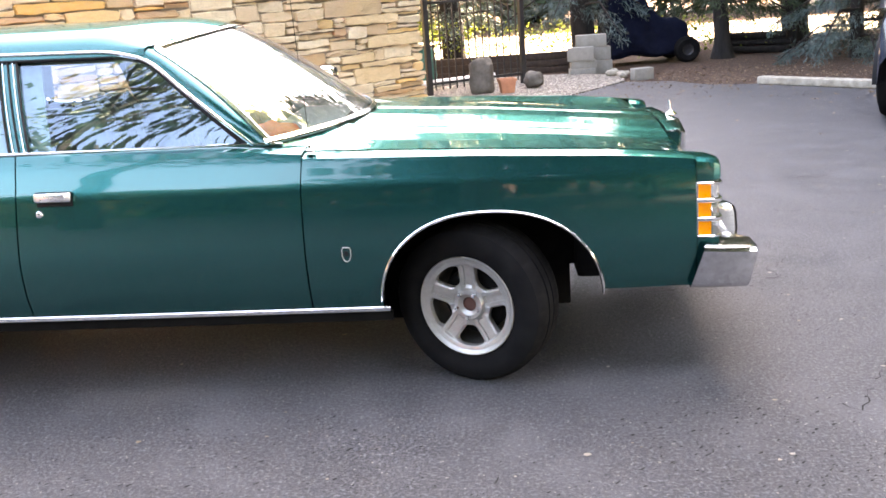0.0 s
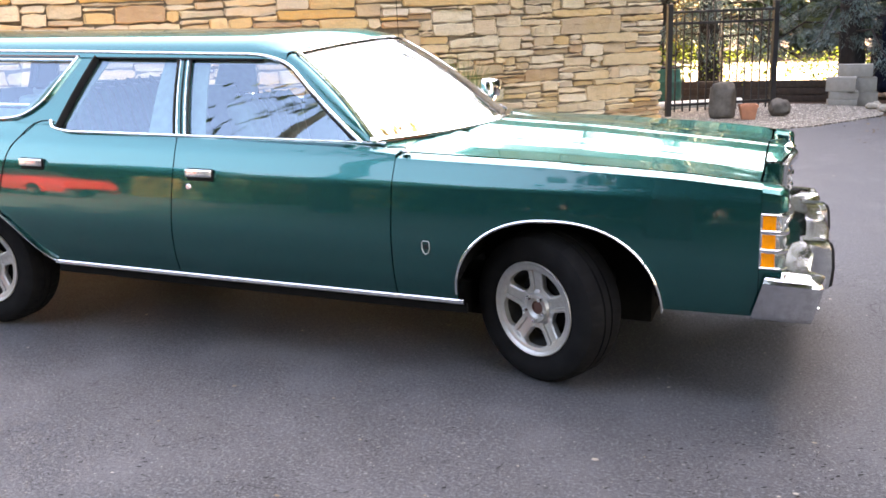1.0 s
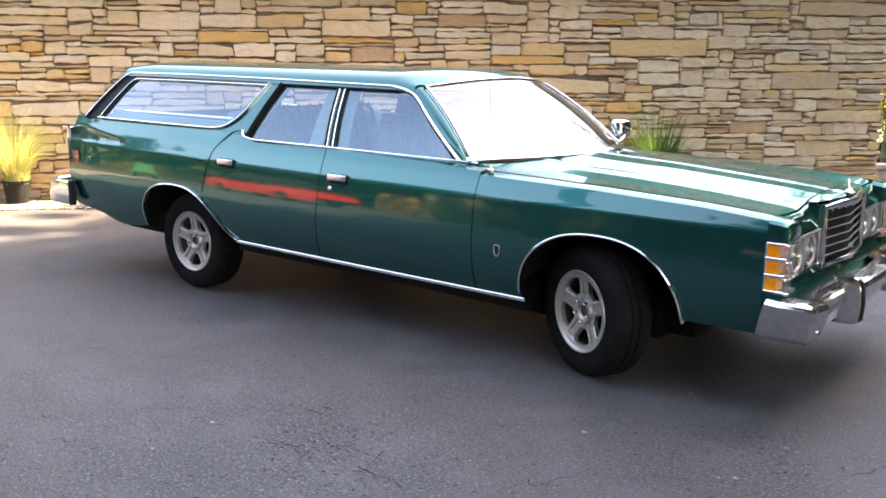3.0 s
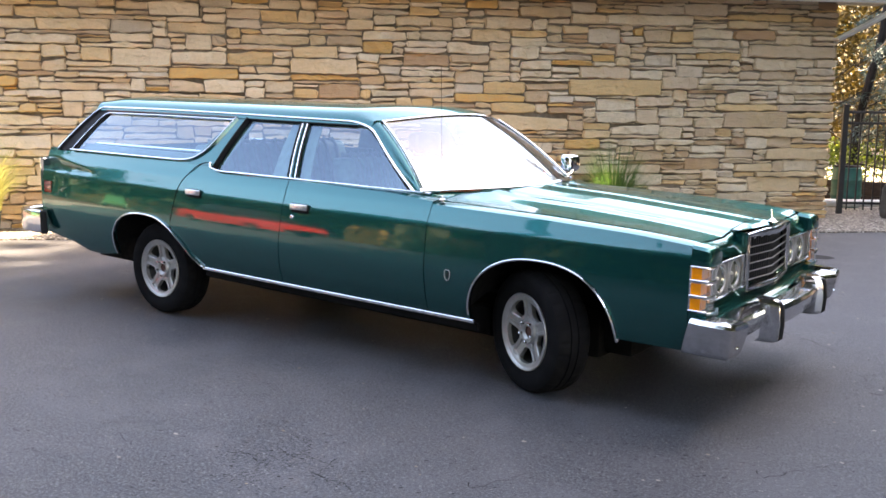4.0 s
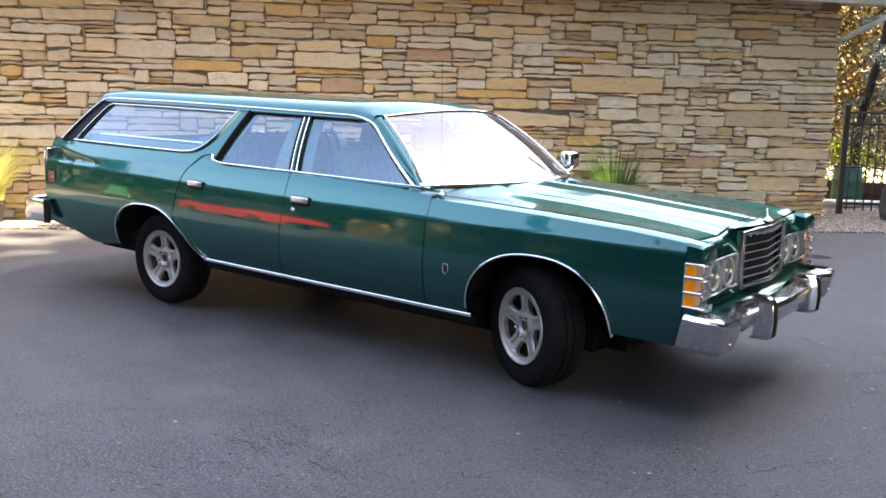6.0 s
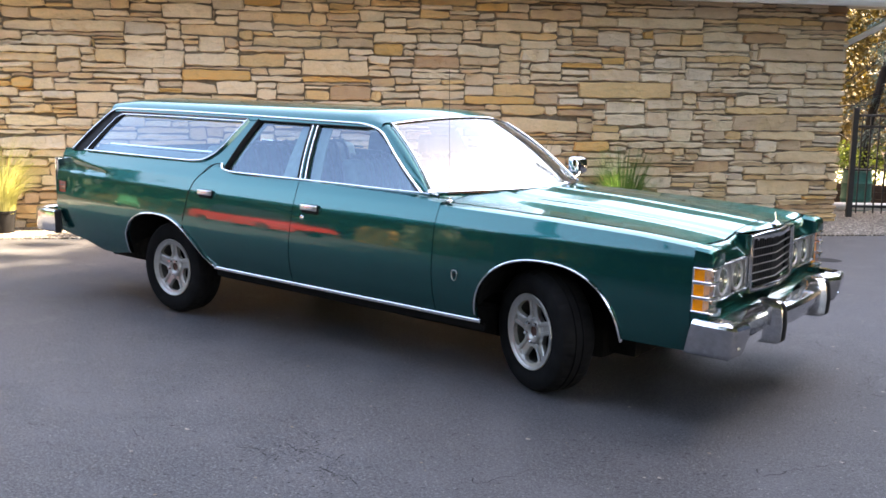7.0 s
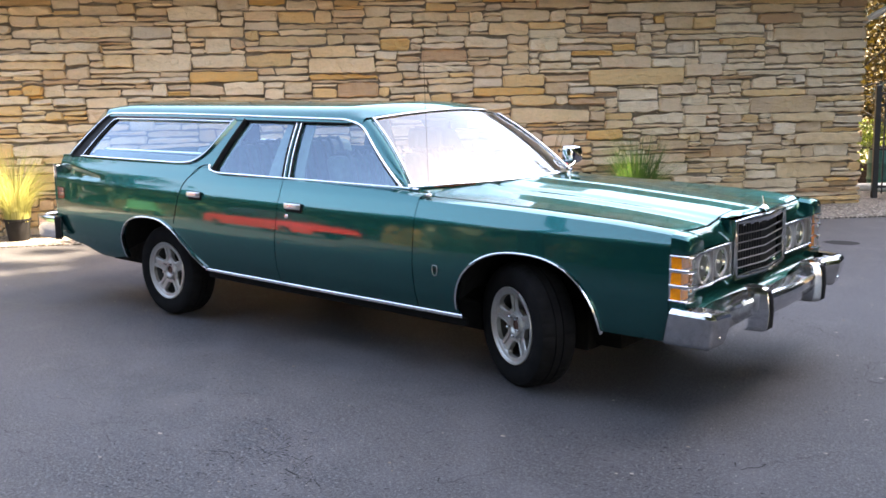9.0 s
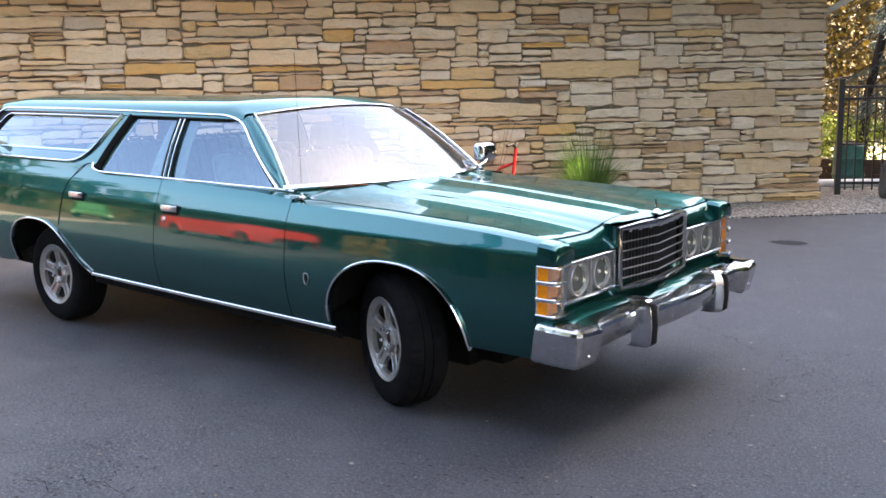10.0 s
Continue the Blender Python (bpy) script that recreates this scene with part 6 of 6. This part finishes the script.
for v in b.verts:
    high = max(0.0, (v.co.z - 0.15) / 0.59)
    v.co.z += high * float(np.interp(v.co.x, [-0.80, -0.62, -0.30, -0.12, 0.10, 0.45, 0.60], [0.45, 0.85, 0.80, 0.30, 0.02, 0.04, -0.08]))
    v.co += Vector((0.04, 0.05, 0.05)) * noise.noise(v.co * 3.1) + Vector((0.015, 0.02, 0.01)) * noise.noise(v.co * 9.0)
part("tarpaulin", b, TARP, trailer)
part("chassis", box(-0.7, 0.7, -0.4, 0.4, 0.26, 0.32, 0.01), BLACK_METAL, trailer)
for y in (-0.52, 0.52):
    wb = lathe([(0.10, -0.07), (0.175, -0.085), (0.215, -0.06), (0.225, -0.03), (0.225, 0.03), (0.215, 0.06), (0.175, 0.085), (0.10, 0.07)], 28)
    for v in wb.verts:
        v.co += Vector((0.56, y, 0.225))
    part("tyre", wb, RUBBER, trailer)
    rb = lathe([(0.0001, -0.03), (0.08, -0.04), (0.105, -0.07)], 20)
    for v in rb.verts:
        v.co += Vector((0.56, y, 0.225))
    part("rim", rb, BLACK_METAL, trailer)
part("drawbar", sweep([(-0.7, 0, 0.29), (-1.15, -0.1, 0.20)], rrect(0.05, 0.05, 0.005, 1)), BLACK_METAL, trailer)

# red kick scooter leaning at the wall
RED_PAINT = simple("red_enamel", (0.42, 0.012, 0.012), 0.3, 0.0, 0.1, 10.0, 0.0, 0.6)
g = wall_pt(4.38, 0.55)
scooter = thing("kick_scooter", "red kick scooter with black handlebar beside the wall", "scooter", at=pose(g.x, g.y, 0.014, 0, 0, 20))
part("frame_tube", sweep([(0.065, 0, 0.66), (-0.10, 0, 0.60), (-0.30, 0, 0.42), (-0.48, 0, 0.12)], circle(0.018, 10), up=(0, 1, 0)), RED_PAINT, scooter)
part("steering_tube", sweep([(0, 0, 0.10), (0.05, 0, 0.50), (0.09, 0, 0.84)], circle(0.020, 10), up=(0, 1, 0)), RED_PAINT, scooter)
part("handlebar", sweep([(0.03, -0.19, 0.88), (0.08, -0.10, 0.90), (0.09, 0.0, 0.85), (0.08, 0.10, 0.90), (0.03, 0.19, 0.88)], circle(0.020, 8)), BLACK, scooter)
part("deck", box(-0.50, 0.0, -0.055, 0.055, 0.07, 0.10, 0.012), RED_PAINT, scooter)
for x in (0.03, -0.52):
    wb = lathe([(0.02, -0.014), (0.085, -0.018), (0.10, -0.010), (0.10, 0.010), (0.085, 0.018), (0.02, 0.014)], 24)
    for v in wb.verts:
        v.co += Vector((x, 0, 0.10))
    part("tyre", wb, RUBBER, scooter)


# ---- other cars ----
def parked_car(name, label, at, paint, length, width, belt, tall, wheel_r, hood, cabin, top=None, rim=None):
    """A plain car: x ahead, origin under its middle. hood, cabin: (x, z) lines of the body's and the roof's outline."""
    c = thing(name, label, "car", at=at)
    hw = width / 2
    lines = [(x * length / 2, z * belt) for x, z in hood]
    b = bmesh.new()
    sec = [(-1.0, 0.34), (-1.0, 0.62), (-0.985, 0.86), (-0.93, 0.97), (-0.6, 1.0), (0.0, 1.01), (0.6, 1.0), (0.93, 0.97), (0.985, 0.86), (1.0, 0.62), (1.0, 0.34)]
    grid([[Vector((x, hw * y * (1 - 0.10 * abs(x / (length / 2)) ** 4), max(0.24, z * k))) for y, k in sec] for x, z in lines], bm=b)
    part("body", b, paint, c, "", True, 40)
    b = bmesh.new()
    sec = [(-0.96, 0.0), (-0.86, 0.60), (-0.78, 0.92), (-0.66, 1.0), (0.0, 1.03), (0.66, 1.0), (0.78, 0.92), (0.86, 0.60), (0.96, 0.0)]
    grid([[Vector((x * length / 2, hw * y, belt * 0.96 + (tall - belt * 0.96) * z * k)) for y, k in sec] for x, z in cabin], bm=b)
    part("roof", b, top or paint, c, "", True, 40)
    x0, x1 = cabin[1][0] * length / 2, cabin[-2][0] * length / 2
    for sd in (-1, 1):
        part("side_window", grid([[Vector((x0 + (x1 - x0) * u, sd * (hw * np.interp(t, [0.08, 0.6, 0.9], [0.965, 0.88, 0.80]) + 0.004), belt * 0.96 + (tall - belt * 0.96) * t)) for u in (0.06, 0.5, 0.94)] for t in (0.12, 0.55, 0.86)]), GLASS_DARK, c)
        for x in (-0.60, 0.60):
            w = new("wheel")
            w.parent = c
            w.location = (x * length / 2, sd * (hw - 0.10), wheel_r)
            wb = lathe([(wheel_r * 0.55, -0.11), (wheel_r * 0.8, -0.125), (wheel_r * 0.96, -0.10), (wheel_r, -0.07), (wheel_r, 0.07), (wheel_r * 0.96, 0.10), (wheel_r * 0.8, 0.125), (wheel_r * 0.55, 0.11)], 36)
            part("tyre", wb, RUBBER, w)
            part("rim", lathe([(0.0001, sd * 0.075), (wheel_r * 0.2, sd * 0.085), (wheel_r * 0.45, sd * 0.075), (wheel_r * 0.57, sd * 0.115)], 30), rim or ALLOY, w)
            arch = [(x * length / 2 + (wheel_r + 0.05) * math.cos(a), sd * (hw + 0.004), wheel_r + (wheel_r + 0.05) * math.sin(a)) for a in spread(-0.1, math.pi + 0.1, 18)]
            part("arch_flare", sweep(arch, rrect(0.02, 0.07, 0.006, 1), up=(0, sd, 0)), paint if top else BLACK, c)
    return c


GLASS_DARK = simple("dark_privacy_glass", (0.01, 0.012, 0.014), 0.06, 0.0, 0.1, 5.0, 0.0, 0.5)
NAVY = simple("navy_car_paint", (0.008, 0.012, 0.030), 0.3, 0.1, 0.15, 30.0, 0.0, 1.0)
RED_CAR = simple("red_car_paint", (0.55, 0.022, 0.016), 0.35, 0.0, 0.1, 20.0, 0.0, 0.8)
SEDAN = [(-1.0, 0.62), (-0.985, 0.92), (-0.93, 1.0), (-0.5, 1.02), (0.2, 1.0), (0.45, 0.98), (0.9, 0.90), (0.985, 0.80), (1.0, 0.55)]
SEDAN_TOP = [(-0.66, 0.0), (-0.42, 0.93), (-0.1, 1.0), (0.08, 0.96), (0.40, 0.0)]
SUV = [(-1.0, 0.60), (-0.99, 0.95), (-0.97, 1.0), (0.0, 1.0), (0.40, 1.0), (0.92, 0.95), (0.99, 0.86), (1.0, 0.55)]
SUV_TOP = [(-0.98, 0.0), (-0.90, 0.95), (-0.3, 1.0), (0.14, 0.96), (0.42, 0.0)]
parked_car("red_car", "bright red convertible with a black soft top", pose(-14.6, -12.6, 0, 0, 0, 4), RED_CAR, 4.9, 1.8, 0.90, 1.30, 0.29, SEDAN, SEDAN_TOP, BLACK, RIM_DARK)
GREEN_CAR = simple("green_car_paint", (0.03, 0.14, 0.045), 0.35, 0.0, 0.1, 20.0, 0.0, 0.8)
parked_car("green_car", "low bright green car parked along the far edge", pose(-25.0, -14.6, 0, 0, 0, 34), GREEN_CAR, 3.2, 1.7, 0.70, 1.12, 0.27, SEDAN, SEDAN_TOP, GREEN_CAR, RIM_DARK)
H = math.radians(58)
fw = Vector((4.13, 5.02, 0)) + Vector((math.cos(H), math.sin(H), 0)) * 1.47 + Vector((math.sin(H), -math.cos(H), 0)) * 0.875
parked_car("off_road_car", "dark navy off-road car with large tyres", pose(fw.x, fw.y, 0, 0, 0, 58), NAVY, 4.9, 1.95, 1.15, 1.85, 0.41, SUV, SUV_TOP)

# ---- cracks and litter on the asphalt ----
CRACK = simple("crack_shadow", (0.007, 0.0067, 0.007), 0.95, 0.0, 0.3, 40.0)
drive = bpy.data.objects["driveway"]


def crack(x, y, heading, length, width, seed, fork=0.5):
    rng = random.Random(seed)
    b = bmesh.new()

    def run(p, h, n, w):
        prev, h0 = None, h
        for k in range(n):
            h = h0 + rng.gauss(0, 0.75) + 0.2 * math.sin(k * 0.31 + seed)
            ww = 0.62 * w * rng.uniform(0.15, 1.2) * (1 - 0.7 * k / n)
            d = Vector((math.cos(h), math.sin(h), 0))
            s = Vector((-d.y, d.x, 0)) * ww
            a, c = b.verts.new(p - s), b.verts.new(p + s)
            if prev:
                b.faces.new([prev[0], a, c, prev[1]])
            prev = (a, c)
            if rng.random() < fork * 0.12 and n > 6:
                run(p, h + rng.choice((-1, 1)) * rng.uniform(0.6, 1.2), n // 3, w * 0.7)
            p = p + d * rng.uniform(0.02, 0.05)
    run(Vector((x, y, 0.0022)), heading, int(length / 0.035), width)
    ob = part("crack", b, CRACK, drive, "", False)


for q in ((-0.56, -2.49, -0.70, 0.34, 0.0060, 1), (-0.36, -2.70, 0.55, 0.16, 0.0045, 2), (-0.42, -2.18, -0.83, 0.36, 0.0060, 3), (-0.42, -2.33, -0.45, 0.36, 0.0050, 31), (-0.12, -2.44, -0.62, 0.42, 0.0060, 32), (-0.14, -2.26, -0.76, 0.46, 0.0038, 33),
          (0.50, 1.58, -0.845, 2.1, 0.0060, 4), (1.50, 0.18, 0.89, 0.36, 0.0070, 5), (1.60, 0.36, 0.60, 0.30, 0.0050, 18), (1.34, -1.30, 0.17, 0.40, 0.0070, 6), (0.50, -2.14, 0.95, 0.36, 0.0050, 16), (0.46, -2.13, 0.50, 0.30, 0.0045, 17),
          (1.55, -1.10, 0.7, 0.35, 0.0060, 7), (2.0, -2.4, 0.1, 0.8, 0.0060, 8), (1.5, -2.55, -0.2, 0.5, 0.0050, 9), (2.2, 2.6, -0.15, 1.4, 0.0060, 10), (1.95, 1.59, -0.66, 0.8, 0.0060, 19), (-1.6, -2.9, 1.0, 0.5, 0.0045, 11), (-2.4, -2.2, 0.6, 0.6, 0.0040, 12),
          (-1.34, -2.6, 0.35, 0.40, 0.0045, 13), (-1.09, -2.98, 0.5, 0.45, 0.0045, 14), (-1.33, -3.08, 0.6, 0.5, 0.0045, 15), (-0.72, -2.15, 0.3, 0.22, 0.0040, 20), (0.08, -1.76, 0.4, 0.20, 0.0040, 21)):
    crack(*q)
rng = random.Random(76)
for k in range(70):
    crack(rng.uniform(-2.4, 2.8), rng.uniform(-3.7, -1.5), rng.choice((0.4, 0.5, 3.6)) + rng.gauss(0, 0.5), rng.uniform(0.08, 0.30), rng.uniform(0.002, 0.0038), 40 + k, 0.25)
rng = random.Random(77)
V, F = [], []
for _ in range(700):
    x, y = rng.uniform(-6, 6), rng.uniform(-4.2, 8.5)
    if wall_pt(0).y - 3 < y and x < y - 9.0:
        continue
    s = rng.choice((0.003, 0.004, 0.006, 0.010)) * rng.uniform(0.7, 1.5)
    a = rng.uniform(0, 6.28)
    o = len(V)
    for k in range(5):
        t = a + 2 * math.pi * k / 5
        V.append((x + s * math.cos(t) * rng.uniform(0.6, 1.6), y + s * math.sin(t) * rng.uniform(0.5, 1.1), 0.003 + rng.uniform(0, s * 0.3)))
    F.append(tuple(range(o, o + 5)))
LITTER = make_leaf("pale_dry_litter", (0.16, 0.11, 0.06), (0.36, 0.33, 0.28), 0.1)
tagged(raw("leaf_litter", V, F, LITTER), "pale dry leaf bits and grit scattered on asphalt", "litter", "", "stuff")
spot = slab("oil_patch", [(0.02 + 0.17 * math.cos(2 * math.pi * k / 24) * (1 + 0.2 * math.sin(3 * k)), 4.96 + 0.13 * math.sin(2 * math.pi * k / 24)) for k in range(24)], 0.003, CRACK, "dark round drain patch in the asphalt", "patch", 0.002)

rng = random.Random(78)
V, F = [], []
for _ in range(17000):
    x, y = rng.gauss(1.2, 2.6), rng.uniform(-4.6, -1.2) if rng.random() < 0.7 else rng.uniform(-1.2, 5.0)
    s = rng.choice((0.0016, 0.0020, 0.0026, 0.0040)) * rng.uniform(0.7, 1.4)
    a = rng.uniform(0, 6.28)
    if noise.noise(Vector((x * 1.1, y * 1.1, 4.0))) < rng.uniform(-0.5, 0.35):
        continue
    if -4.8 < x < 0.9 and -1.0 < y < 1.0 or y > 2.4 + 0.9 * (x + 6):
        continue
    o = len(V)
    for k in range(5):
        t = a + 2 * math.pi * k / 5
        u, w = s * math.cos(t) * rng.uniform(0.8, 3.2), s * math.sin(t) * rng.uniform(0.5, 1.1)
        V.append((x + 0.82 * u - 0.57 * w, y + 0.57 * u + 0.82 * w, 0.0026))
    F.append(tuple(range(o, o + 5)))
tagged(raw("asphalt_pits", V, F, CRACK), "small dark pits where grit has broken out", "pits", "", "stuff")

rng = random.Random(79)
V, F = [], []
for _ in range(2400):
    u, off = rng.random(), rng.gauss(0.9, 1.1)
    x, y = 2.0 + 4.6 * u + 0.72 * off, 9.9 - 4.6 * u * 1.0 + 0.70 * off
    s = rng.uniform(0.012, 0.035)
    a = rng.uniform(0, 6.28)
    o = len(V)
    zb = 0.004 if off < 0 else -0.022
    for k in range(4):
        t = a + math.pi * k / 2
        V.append((x + s * math.cos(t) * (1.0 if k % 2 else 0.5), y + s * math.sin(t) * (1.0 if k % 2 else 0.5), zb + rng.uniform(0.0, 0.02)))
    F.append((o, o + 1, o + 2, o + 3))
DEAD_LEAF = make_leaf("dead_brown_leaves", (0.05, 0.03, 0.018), (0.24, 0.16, 0.09), 0.1)
tagged(raw("fallen_leaves", V, F, DEAD_LEAF), "brown fallen leaves and twigs on the mulch bank", "leaves", "", "stuff")
